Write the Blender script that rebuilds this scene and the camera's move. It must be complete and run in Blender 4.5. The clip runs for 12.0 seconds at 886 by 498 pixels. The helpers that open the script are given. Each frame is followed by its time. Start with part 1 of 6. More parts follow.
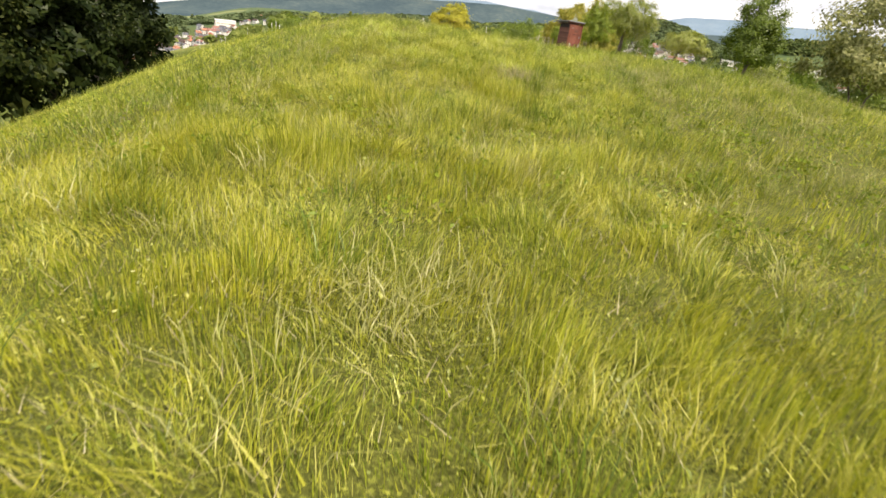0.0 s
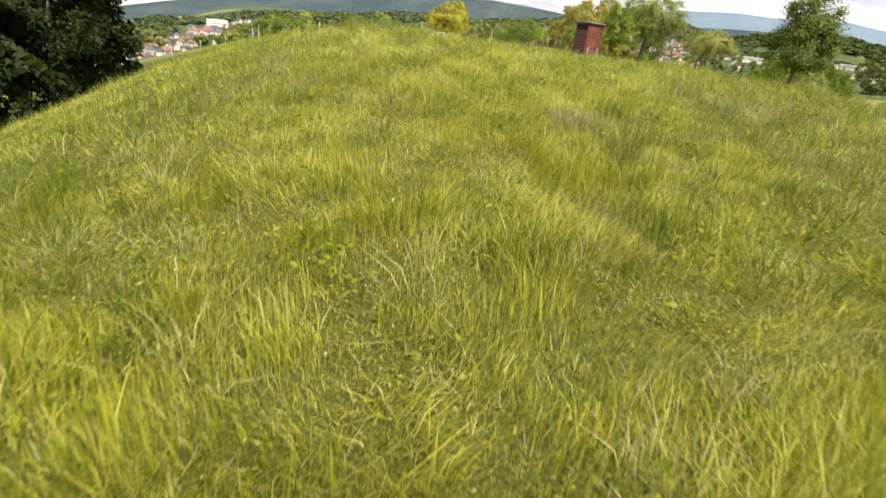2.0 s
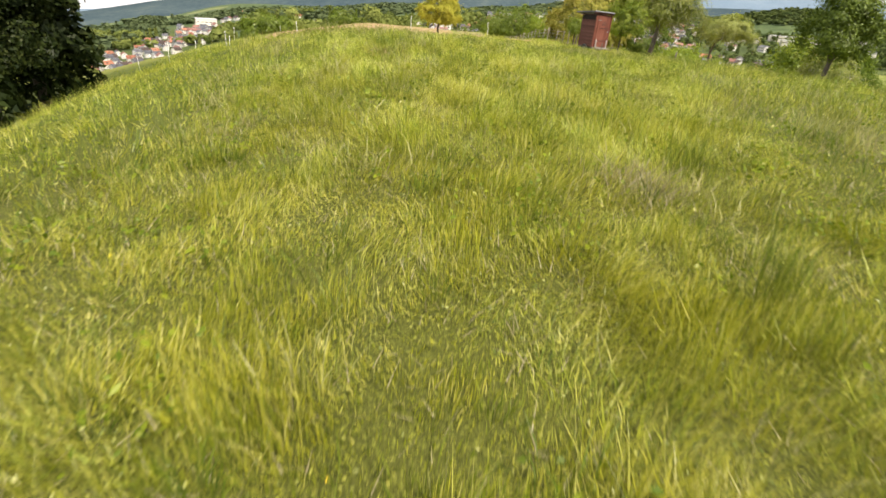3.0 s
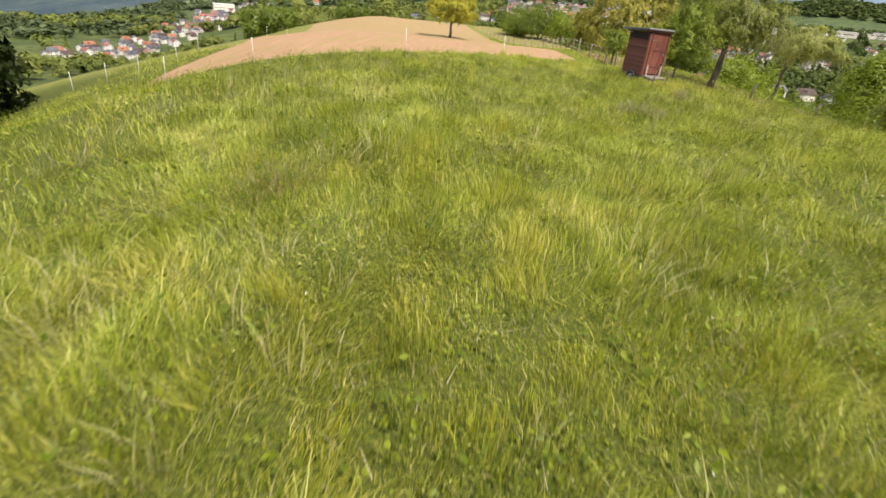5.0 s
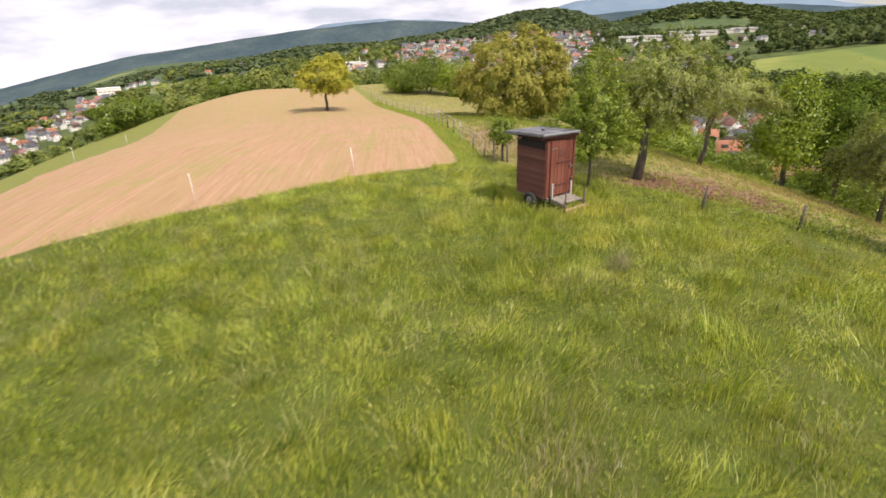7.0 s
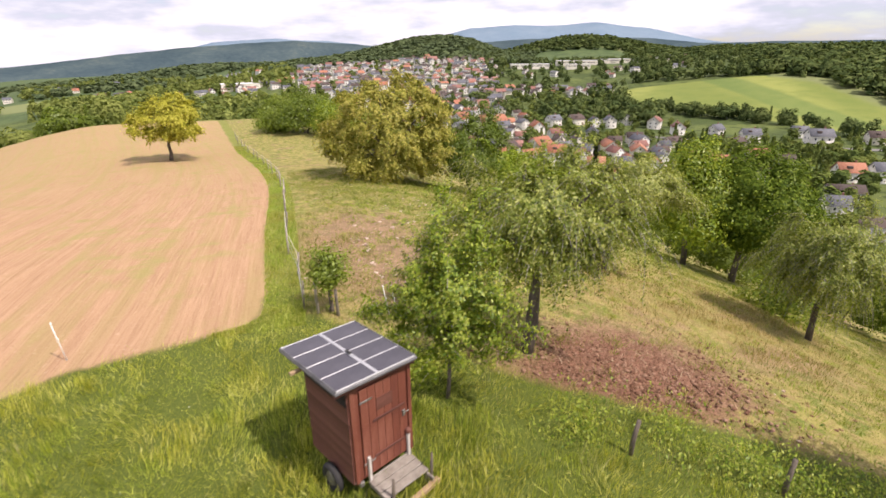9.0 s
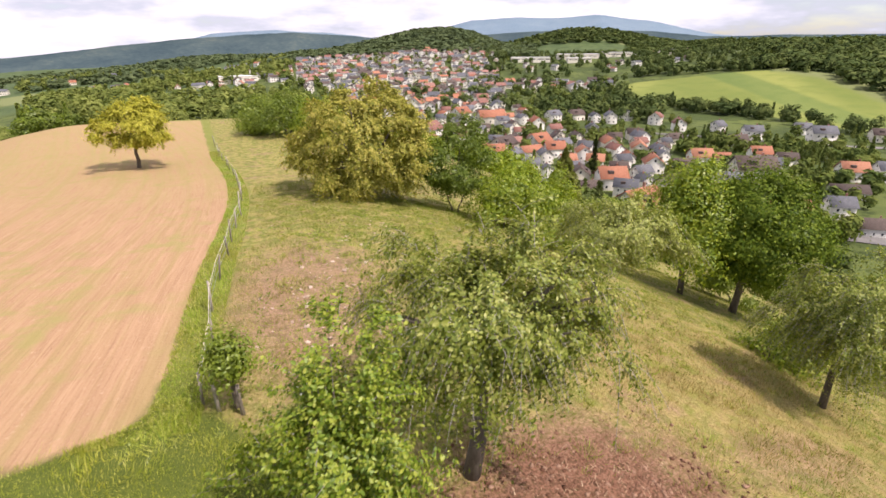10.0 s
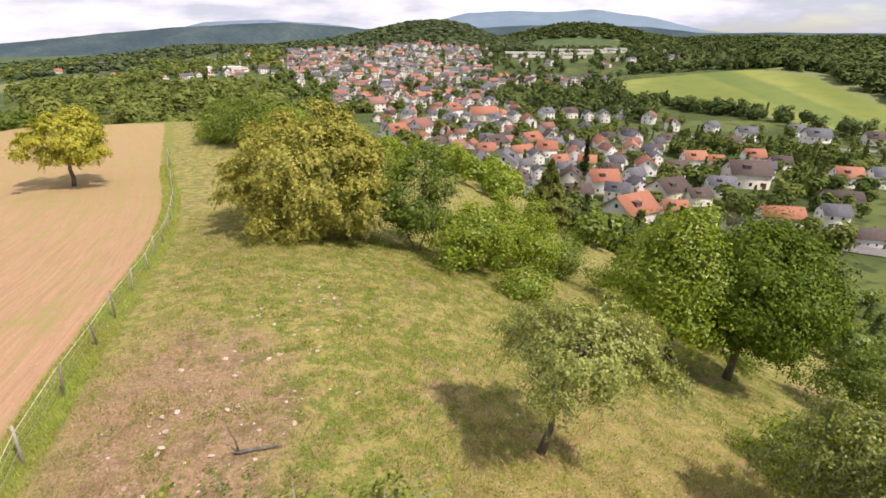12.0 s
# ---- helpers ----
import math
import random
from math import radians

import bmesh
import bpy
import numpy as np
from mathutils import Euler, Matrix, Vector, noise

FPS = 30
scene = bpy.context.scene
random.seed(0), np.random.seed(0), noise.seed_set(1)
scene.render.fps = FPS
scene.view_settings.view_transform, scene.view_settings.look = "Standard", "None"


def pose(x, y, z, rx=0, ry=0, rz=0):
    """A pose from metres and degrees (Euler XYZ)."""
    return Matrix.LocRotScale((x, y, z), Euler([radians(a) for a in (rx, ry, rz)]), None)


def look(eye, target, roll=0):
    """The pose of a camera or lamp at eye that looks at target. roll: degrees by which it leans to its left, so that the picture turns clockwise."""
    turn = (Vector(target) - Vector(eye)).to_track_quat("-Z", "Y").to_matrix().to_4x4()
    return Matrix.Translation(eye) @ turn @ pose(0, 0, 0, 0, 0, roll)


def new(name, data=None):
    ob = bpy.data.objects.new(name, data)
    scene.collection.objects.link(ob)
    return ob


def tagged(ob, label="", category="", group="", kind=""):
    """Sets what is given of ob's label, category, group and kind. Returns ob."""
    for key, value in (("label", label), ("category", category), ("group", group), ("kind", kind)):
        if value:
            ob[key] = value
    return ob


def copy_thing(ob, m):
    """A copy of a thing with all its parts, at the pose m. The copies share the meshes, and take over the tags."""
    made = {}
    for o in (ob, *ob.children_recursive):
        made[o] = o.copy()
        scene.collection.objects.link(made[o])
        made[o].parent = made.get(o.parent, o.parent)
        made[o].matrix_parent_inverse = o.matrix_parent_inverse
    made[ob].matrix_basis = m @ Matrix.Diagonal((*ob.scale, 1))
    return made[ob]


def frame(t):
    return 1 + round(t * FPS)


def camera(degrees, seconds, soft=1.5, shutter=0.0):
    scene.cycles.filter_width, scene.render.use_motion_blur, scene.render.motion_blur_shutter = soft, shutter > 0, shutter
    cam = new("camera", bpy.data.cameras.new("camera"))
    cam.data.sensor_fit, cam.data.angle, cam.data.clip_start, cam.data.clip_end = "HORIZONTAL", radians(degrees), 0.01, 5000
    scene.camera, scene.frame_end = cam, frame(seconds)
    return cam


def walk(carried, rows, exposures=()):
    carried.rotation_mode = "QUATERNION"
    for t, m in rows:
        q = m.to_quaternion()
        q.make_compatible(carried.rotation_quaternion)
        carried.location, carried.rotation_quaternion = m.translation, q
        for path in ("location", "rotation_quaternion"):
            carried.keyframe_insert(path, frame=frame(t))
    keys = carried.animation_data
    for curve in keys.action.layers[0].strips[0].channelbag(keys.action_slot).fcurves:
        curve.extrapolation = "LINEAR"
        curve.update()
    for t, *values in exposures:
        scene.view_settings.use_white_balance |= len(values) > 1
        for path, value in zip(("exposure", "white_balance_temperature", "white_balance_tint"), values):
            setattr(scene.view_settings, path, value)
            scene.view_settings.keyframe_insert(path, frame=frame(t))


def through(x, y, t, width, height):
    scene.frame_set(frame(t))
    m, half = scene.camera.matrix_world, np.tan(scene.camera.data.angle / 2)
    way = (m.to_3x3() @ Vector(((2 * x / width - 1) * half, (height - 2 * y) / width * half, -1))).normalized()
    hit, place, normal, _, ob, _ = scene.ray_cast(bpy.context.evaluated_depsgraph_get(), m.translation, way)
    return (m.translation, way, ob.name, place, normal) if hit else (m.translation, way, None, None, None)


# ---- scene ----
cam = camera(83.40, 12.0, soft=1.6, shutter=0.22)
def aim(x, y, z, yaw, pitch, roll=0):
    a, b = radians(yaw), radians(pitch)
    return look((x, y, z), (x + math.sin(a) * math.cos(b), y + math.cos(a) * math.cos(b), z + math.sin(b)), roll)
PATH = [
    (0, aim(-6.619, -40.200, 1.620, -0.80, -25.05, 7.80)),
    (0.5, aim(-6.737, -39.116, 1.653, -1.21, -25.22, 8.53)),
    (1, aim(-6.835, -38.000, 1.750, -1.29, -26.13, 8.05)),
    (1.5, aim(-7.366, -37.031, 1.827, -0.94, -25.80, 7.43)),
    (2, aim(-7.527, -35.500, 1.900, -0.40, -25.34, 7.05)),
    (2.5, aim(-7.719, -34.048, 1.891, 0.31, -25.42, 6.56)),
    (3, aim(-7.741, -32.000, 2.120, -0.29, -26.31, 4.95)),
    (3.5, aim(-7.516, -29.900, 2.380, -1.53, -28.10, 6.57)),
    (5.3, aim(-7.345, -22.774, 3.329, -2.31, -27.36, 4.81)),
    (5.5, aim(-7.216, -21.988, 3.469, -3.04, -25.82, 2.55)),
    (6, aim(-6.811, -19.272, 4.059, -1.57, -25.67, 1.57)),
    (6.5, aim(-6.185, -16.447, 4.613, -0.09, -24.27, -0.64)),
    (7, aim(-4.626, -13.687, 5.026, 5.57, -23.32, -2.28)),
    (7.5, aim(-3.484, -10.934, 5.413, 9.16, -22.26, -4.29)),
    (7.7, aim(-3.577, -9.943, 5.454, 13.57, -20.95, -3.50)),
    (9.3, aim(0.243, -5.199, 7.020, 17.06, -21.89, -0.45)),
    (9.5, aim(0.707, -4.623, 7.252, 16.99, -22.28, -0.34)),
    (10, aim(1.795, -3.286, 7.436, 16.96, -22.09, -0.33)),
    (10.5, aim(2.597, -2.300, 7.723, 17.02, -22.56, -0.20)),
    (11, aim(3.488, -1.046, 8.078, 17.74, -22.07, -0.34)),
    (11.5, aim(4.335, -0.090, 8.368, 17.40, -22.35, 0.06)),
    (12, aim(5.258, 0.847, 8.756, 17.80, -22.84, 0.57)),
]
EXPOSURES = [(0, 0.87, 7050, 15), (1.5, 0.82, 7000, 15), (3.5, 0.78, 6900, 15), (5.5, 0.56, 6650, 18), (7.5, 0.54, 6600, 21), (9.5, 0.65, 6600, 24), (12, 0.51, 6600, 22)]
walk(cam, PATH, EXPOSURES)

# ---- sky, sun ----
world = bpy.data.worlds.new("sky")
scene.world = world
world.use_nodes = True
wt = world.node_tree
wt.nodes.clear()
SUN_EL, SUN_AZ = radians(56), radians(142)
sky = wt.nodes.new("ShaderNodeTexSky")
sky.sky_type, sky.sun_disc, sky.sun_elevation, sky.sun_rotation = "NISHITA", False, SUN_EL, SUN_AZ
blue = wt.nodes.new("ShaderNodeBackground")
blue.inputs[1].default_value = 0.12
wt.links.new(sky.outputs[0], blue.inputs[0])
# broken cloud: white tops and greyer undersides, flattened towards the horizon
coords = wt.nodes.new("ShaderNodeTexCoord")
squash = wt.nodes.new("ShaderNodeMapping")
squash.inputs["Scale"].default_value = (2.2, 2.2, 9.0)
wt.links.new(coords.outputs["Generated"], squash.inputs[0])
puffs = wt.nodes.new("ShaderNodeTexNoise")
puffs.inputs["Scale"].default_value, puffs.inputs["Detail"].default_value, puffs.inputs["Roughness"].default_value = 1.6, 7, 0.55
wt.links.new(squash.outputs[0], puffs.inputs["Vector"])
cover = wt.nodes.new("ShaderNodeValToRGB")
cover.color_ramp.elements[0].position, cover.color_ramp.elements[1].position = 0.33, 0.44
wt.links.new(puffs.outputs[0], cover.inputs[0])
tone = wt.nodes.new("ShaderNodeValToRGB")
tone.color_ramp.elements[0].position, tone.color_ramp.elements[0].color = 0.40, (0.50, 0.56, 0.66, 1)
tone.color_ramp.elements[1].position, tone.color_ramp.elements[1].color = 0.56, (0.97, 0.98, 1.0, 1)
wt.links.new(puffs.outputs[0], tone.inputs[0])
cloud = wt.nodes.new("ShaderNodeBackground")
cloud.inputs[1].default_value = 0.78
wt.links.new(tone.outputs[0], cloud.inputs[0])
both = wt.nodes.new("ShaderNodeMixShader")
wt.links.new(cover.outputs[0], both.inputs[0])
wt.links.new(blue.outputs[0], both.inputs[1])
wt.links.new(cloud.outputs[0], both.inputs[2])
wt.links.new(both.outputs[0], wt.nodes.new("ShaderNodeOutputWorld").inputs[0])

lamp = bpy.data.lights.new("sun", "SUN")
lamp.energy, lamp.angle, lamp.color = 3.8, radians(0.6), (1.0, 0.93, 0.80)
sun = new("sun", lamp)
toward = Vector((math.sin(SUN_AZ) * math.cos(SUN_EL), math.cos(SUN_AZ) * math.cos(SUN_EL), math.sin(SUN_EL)))
sun.matrix_world = look(toward * 200, (0, 0, 0))

# ---- materials ----
def nodes_of(name):
    m = bpy.data.materials.new(name)
    m.use_nodes = True
    t = m.node_tree
    t.nodes.clear()
    return m, t, t.nodes.new("ShaderNodeOutputMaterial")


def node(t, kind, **values):
    n = t.nodes.new(kind)
    for key, value in values.items():
        n.inputs[key.replace("_", " ")].default_value = value
    return n


def ramp(t, fac, stops):
    r = t.nodes.new("ShaderNodeValToRGB")
    e = r.color_ramp.elements
    while len(e) < len(stops):
        e.new(0.5)
    for el, (at, c) in zip(e, stops):
        el.position, el.color = at, (*c, 1)
    t.links.new(fac, r.inputs[0])
    return r.outputs[0]


def mix(t, fac, a, b, blend="MIX"):
    n = t.nodes.new("ShaderNodeMix")
    n.data_type, n.blend_type = "RGBA", blend
    for socket, value in ((n.inputs[0], fac), (n.inputs[6], a), (n.inputs[7], b)):
        if isinstance(value, (int, float)):
            socket.default_value = value
        elif isinstance(value, tuple):
            socket.default_value = (*value, 1)
        else:
            t.links.new(value, socket)
    return n.outputs[2]


def maths(t, op, a, b=0.0, c=0.0):
    n = t.nodes.new("ShaderNodeMath")
    n.operation = op
    for socket, value in zip(n.inputs, (a, b, c)):
        if isinstance(value, (int, float)):
            socket.default_value = value
        else:
            t.links.new(value, socket)
    return n.outputs[0]


def grain(t, scale, detail=4, rough=0.55, vector=None, out=0, stretch=None):
    n = node(t, "ShaderNodeTexNoise", Scale=scale, Detail=detail, Roughness=rough)
    if vector is None:
        vector = t.nodes.new("ShaderNodeNewGeometry").outputs["Position"]
    if stretch:
        m = node(t, "ShaderNodeMapping", Scale=stretch)
        t.links.new(vector, m.inputs[0])
        vector = m.outputs[0]
    t.links.new(vector, n.inputs["Vector"])
    return n.outputs[out]


def surface(name, stops, scale=3.0, fine=40.0, rough=0.8, metal=0.0, relief=0.02, spread=0.0, stretch=None, local=True, spec=0.4):
    """A painted, stony or wooden surface: a ramp of colours over coarse and fine noise, with relief; spread varies it object by object."""
    m, t, out = nodes_of(name)
    vec = t.nodes.new("ShaderNodeTexCoord").outputs["Object"] if local else None
    big = grain(t, scale, 4, 0.6, vec, stretch=stretch)
    small = grain(t, fine, 3, 0.6, vec, stretch=stretch)
    fac = maths(t, "ADD", maths(t, "MULTIPLY", big, 0.65), maths(t, "MULTIPLY", small, 0.35))
    if spread:
        rnd = t.nodes.new("ShaderNodeObjectInfo").outputs["Random"]
        fac = maths(t, "ADD", fac, maths(t, "MULTIPLY", maths(t, "SUBTRACT", rnd, 0.5), spread))
    n = len(stops)
    colour = ramp(t, fac, [(0.28 + 0.44 * k / max(n - 1, 1), c) for k, c in enumerate(stops)])
    b = node(t, "ShaderNodeBsdfPrincipled", Roughness=rough, Metallic=metal)
    b.inputs["Specular IOR Level"].default_value = spec
    t.links.new(colour, b.inputs["Base Color"])
    bp = node(t, "ShaderNodeBump", Strength=0.6, Distance=relief)
    t.links.new(fac, bp.inputs["Height"])
    t.links.new(bp.outputs[0], b.inputs["Normal"])
    t.links.new(b.outputs[0], out.inputs[0])
    return m


def leafy(name, stops, patches=None, patch_scale=0.25, through=0.35, gloss=0.12, spread=0.0, mottle=0.0):
    """Leaves and blades: colour by leaf and by patch, part of the light goes through."""
    m, t, out = nodes_of(name)
    geo = t.nodes.new("ShaderNodeNewGeometry")
    fac = geo.outputs["Random Per Island"]
    if spread:
        rnd = t.nodes.new("ShaderNodeObjectInfo").outputs["Random"]
        fac = maths(t, "ADD", maths(t, "MULTIPLY", fac, 1 - spread), maths(t, "MULTIPLY", rnd, spread))
    n = len(stops)
    colour = ramp(t, fac, [(k / max(n - 1, 1), c) for k, c in enumerate(stops)])
    if patches:
        p = grain(t, patch_scale, 3, 0.6)
        sel = ramp(t, p, [(0.40, (0, 0, 0)), (0.62, (1, 1, 1))])
        other = ramp(t, fac, [(k / max(len(patches) - 1, 1), c) for k, c in enumerate(patches)])
        colour = mix(t, sel, colour, other)
    if mottle:
        clump = grain(t, mottle, 3, 0.65)
        colour = mix(t, ramp(t, clump, [(0.36, (1, 1, 1)), (0.5, (0, 0, 0))]), colour, mix(t, 1.0, colour, (0.72, 0.75, 0.5), "MULTIPLY"))
        colour = mix(t, ramp(t, clump, [(0.54, (0, 0, 0)), (0.68, (1, 1, 1))]), colour, mix(t, 1.0, colour, (1.12, 1.08, 1.05), "MULTIPLY"))
    d = node(t, "ShaderNodeBsdfDiffuse")
    tr = node(t, "ShaderNodeBsdfTranslucent")
    gl = node(t, "ShaderNodeBsdfGlossy", Roughness=0.45)
    gl.inputs["Color"].default_value = (0.9, 0.95, 0.85, 1)
    t.links.new(colour, d.inputs[0])
    t.links.new(mix(t, 1.0, colour, (1.0, 1.0, 0.55), "MULTIPLY"), tr.inputs[0])
    a = node(t, "ShaderNodeMixShader", Fac=through)
    t.links.new(d.outputs[0], a.inputs[1])
    t.links.new(tr.outputs[0], a.inputs[2])
    b = node(t, "ShaderNodeMixShader", Fac=gloss * 0.5)
    t.links.new(a.outputs[0], b.inputs[1])
    t.links.new(gl.outputs[0], b.inputs[2])
    t.links.new(b.outputs[0], out.inputs[0])
    return m


M = {}
# the last, palest stops make pale blades that double as painted highlights
M["grass"] = leafy("meadow_grass", [(0.11, 0.145, 0.009), (0.27, 0.30, 0.017), (0.43, 0.43, 0.032), (0.54, 0.515, 0.07), (0.63, 0.59, 0.20)],
                   [(0.07, 0.115, 0.009), (0.185, 0.25, 0.018), (0.36, 0.41, 0.036), (0.48, 0.485, 0.06), (0.62, 0.59, 0.19)], 0.9, 0.4, 0.08, mottle=1.6)
M["lush"] = leafy("lush_grass", [(0.118, 0.200, 0.021), (0.272, 0.366, 0.034), (0.455, 0.522, 0.056), (0.705, 0.713, 0.195)],
                  [(0.185, 0.236, 0.022), (0.395, 0.414, 0.04), (0.565, 0.540, 0.085), (0.79, 0.747, 0.275)], 0.7, 0.4, 0.08, mottle=1.3)
M["straw"] = leafy("dry_straw", [(0.206, 0.163, 0.048), (0.318, 0.241, 0.088), (0.447, 0.353, 0.168), (0.533, 0.430, 0.240)], [(0.172, 0.172, 0.032), (0.275, 0.224, 0.064), (0.387, 0.275, 0.128), (0.490, 0.396, 0.200)], 0.5, gloss=0.06)
M["dead"] = leafy("dead_stalks", [(0.22, 0.19, 0.10), (0.34, 0.30, 0.18), (0.48, 0.43, 0.28)], gloss=0.04)
M["tussock"] = leafy("tussock_grass", [(0.055, 0.095, 0.012), (0.11, 0.17, 0.018), (0.21, 0.27, 0.03)], [(0.09, 0.12, 0.014), (0.17, 0.20, 0.022), (0.28, 0.29, 0.04)], 0.5, gloss=0.05)
M["pale_tuft"] = leafy("pale_seeding_grass", [(0.24, 0.26, 0.07), (0.38, 0.38, 0.14), (0.52, 0.49, 0.25)], gloss=0.05)
M["strip"] = leafy("verge_grass", [(0.14, 0.24, 0.02), (0.26, 0.38, 0.035), (0.38, 0.48, 0.07), (0.50, 0.50, 0.16)], [(0.20, 0.24, 0.02), (0.34, 0.36, 0.05), (0.52, 0.47, 0.18)], 0.4, gloss=0.06)
M["dry"] = leafy("pasture_grass", [(0.146, 0.184, 0.016), (0.241, 0.258, 0.040), (0.378, 0.350, 0.112)], [(0.095, 0.156, 0.012), (0.163, 0.221, 0.024), (0.284, 0.304, 0.064)], 0.45, gloss=0.06)
M["herb"] = leafy("herb_leaves", [(0.077, 0.132, 0.011), (0.165, 0.220, 0.020), (0.297, 0.330, 0.033), (0.36, 0.39, 0.06)], [(0.143, 0.165, 0.017), (0.264, 0.264, 0.028), (0.36, 0.36, 0.045), (0.42, 0.41, 0.07)], 0.6, 0.35, 0.1)
M["weed"] = leafy("weed_leaves", [(0.08, 0.13, 0.010), (0.15, 0.21, 0.014), (0.24, 0.29, 0.02)], gloss=0.03)
M["walnut"] = leafy("walnut_leaves", [(0.22, 0.245, 0.026), (0.38, 0.385, 0.045), (0.53, 0.51, 0.07), (0.65, 0.59, 0.12)], through=0.38, gloss=0.02)
M["walnut_olive"] = leafy("olive_walnut_leaves", [(0.17, 0.19, 0.03), (0.29, 0.30, 0.053), (0.41, 0.39, 0.08), (0.56, 0.49, 0.135)], through=0.4, gloss=0.02)
M["apple"] = leafy("apple_leaves", [(0.095, 0.14, 0.016), (0.19, 0.245, 0.032), (0.30, 0.345, 0.06), (0.43, 0.445, 0.13)], through=0.42, gloss=0.06)
M["apple_pale"] = leafy("pale_apple_leaves", [(0.15, 0.195, 0.034), (0.265, 0.315, 0.06), (0.385, 0.425, 0.10), (0.50, 0.51, 0.18)], through=0.42, gloss=0.06)
M["young"] = leafy("young_leaves", [(0.08, 0.148, 0.012), (0.17, 0.255, 0.02), (0.28, 0.355, 0.035), (0.40, 0.435, 0.075)], through=0.4, gloss=0.05)
M["maple"] = leafy("maple_leaves", [(0.038, 0.074, 0.006), (0.084, 0.132, 0.010), (0.155, 0.21, 0.02)], through=0.2, gloss=0.02)
M["linden"] = leafy("linden_leaves", [(0.10, 0.17, 0.008), (0.19, 0.27, 0.012), (0.30, 0.35, 0.02)], gloss=0.06)
M["willowy"] = leafy("grey_olive_leaves", [(0.10, 0.115, 0.035), (0.19, 0.205, 0.065), (0.31, 0.32, 0.12), (0.44, 0.43, 0.21)], gloss=0.05)
M["verge_plant"] = leafy("pale_verge_leaves", [(0.30, 0.33, 0.11), (0.44, 0.45, 0.20), (0.58, 0.56, 0.32)], gloss=0.04)
M["hedge"] = leafy("hedge_leaves", [(0.069, 0.115, 0.011), (0.138, 0.196, 0.017), (0.230, 0.299, 0.029)], gloss=0.06, spread=0.4)
M["needle"] = leafy("needles", [(0.009, 0.017, 0.005), (0.022, 0.034, 0.007), (0.053, 0.060, 0.013)], through=0.1, gloss=0.02, spread=0.3)
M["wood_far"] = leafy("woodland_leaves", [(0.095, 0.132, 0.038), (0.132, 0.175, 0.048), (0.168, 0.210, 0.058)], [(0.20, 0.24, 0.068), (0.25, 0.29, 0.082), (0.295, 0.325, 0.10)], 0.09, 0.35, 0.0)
# leaf greens shifted towards blue-grey, so distance haze is painted into the colour
M["hill_wood"] = leafy("hazy_hill_leaves", [(0.066, 0.097, 0.050), (0.085, 0.117, 0.059), (0.102, 0.136, 0.067)], [(0.098, 0.134, 0.063), (0.120, 0.157, 0.072), (0.142, 0.178, 0.082)], 0.05, 0.2, 0.0)
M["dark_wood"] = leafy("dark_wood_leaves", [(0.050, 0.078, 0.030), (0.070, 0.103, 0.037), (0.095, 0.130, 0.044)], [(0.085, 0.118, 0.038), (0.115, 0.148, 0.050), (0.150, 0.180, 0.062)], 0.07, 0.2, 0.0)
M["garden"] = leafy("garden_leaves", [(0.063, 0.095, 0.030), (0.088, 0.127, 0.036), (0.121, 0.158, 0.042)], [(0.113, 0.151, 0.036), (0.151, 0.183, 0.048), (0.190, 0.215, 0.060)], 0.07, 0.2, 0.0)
M["light_spruce"] = leafy("light_needles", [(0.08, 0.105, 0.022), (0.14, 0.16, 0.035), (0.22, 0.225, 0.06)], through=0.15, gloss=0.02)
M["bark"] = surface("bark", [(0.05, 0.04, 0.03), (0.12, 0.10, 0.08), (0.22, 0.19, 0.16)], 6, 40, 0.95, relief=0.03, stretch=(1, 1, 0.25))
M["twig"] = surface("grey_twigs", [(0.16, 0.14, 0.12), (0.27, 0.25, 0.22), (0.38, 0.36, 0.32)], 6, 40, 0.95, relief=0.0)
M["post"] = surface("weathered_wood", [(0.12, 0.10, 0.08), (0.26, 0.23, 0.19), (0.40, 0.36, 0.31)], 5, 60, 0.9, relief=0.01, stretch=(1, 1, 0.15), spread=0.3)
M["wire"] = surface("galvanised_wire", [(0.35, 0.36, 0.36), (0.5, 0.5, 0.5)], 8, 50, 0.45, metal=0.8, relief=0.0)
M["rope"] = surface("frayed_rope", [(0.42, 0.37, 0.30), (0.56, 0.51, 0.43), (0.68, 0.64, 0.56)], 8, 60, 0.9, relief=0.003)
M["white_plastic"] = surface("white_plastic", [(0.72, 0.72, 0.70), (0.82, 0.82, 0.80)], 8, 50, 0.5, relief=0.0)
M["stone"] = surface("pale_stone", [(0.30, 0.215, 0.16), (0.42, 0.32, 0.25), (0.55, 0.45, 0.37)], 7, 50, 0.9, relief=0.02, spread=0.35)
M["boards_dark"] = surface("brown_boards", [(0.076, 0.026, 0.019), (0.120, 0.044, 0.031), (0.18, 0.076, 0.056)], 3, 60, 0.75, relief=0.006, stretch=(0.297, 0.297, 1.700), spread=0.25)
# near-black colour of the thin band on the hut's side wall
M["gap"] = surface("near_black_band", [(0.012, 0.009, 0.008), (0.03, 0.022, 0.019)], 5, 50, 0.9, relief=0.003)
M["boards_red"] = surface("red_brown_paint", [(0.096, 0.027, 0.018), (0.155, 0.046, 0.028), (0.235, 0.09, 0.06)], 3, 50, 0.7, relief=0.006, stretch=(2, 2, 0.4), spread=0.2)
M["grey_wood"] = surface("grey_wood", [(0.132, 0.108, 0.090), (0.228, 0.204, 0.174), (0.330, 0.300, 0.264)], 5, 60, 0.9, relief=0.006)
M["beam"] = surface("pale_beam", [(0.20, 0.13, 0.07), (0.30, 0.21, 0.12), (0.40, 0.30, 0.19)], 4, 50, 0.85, relief=0.006)
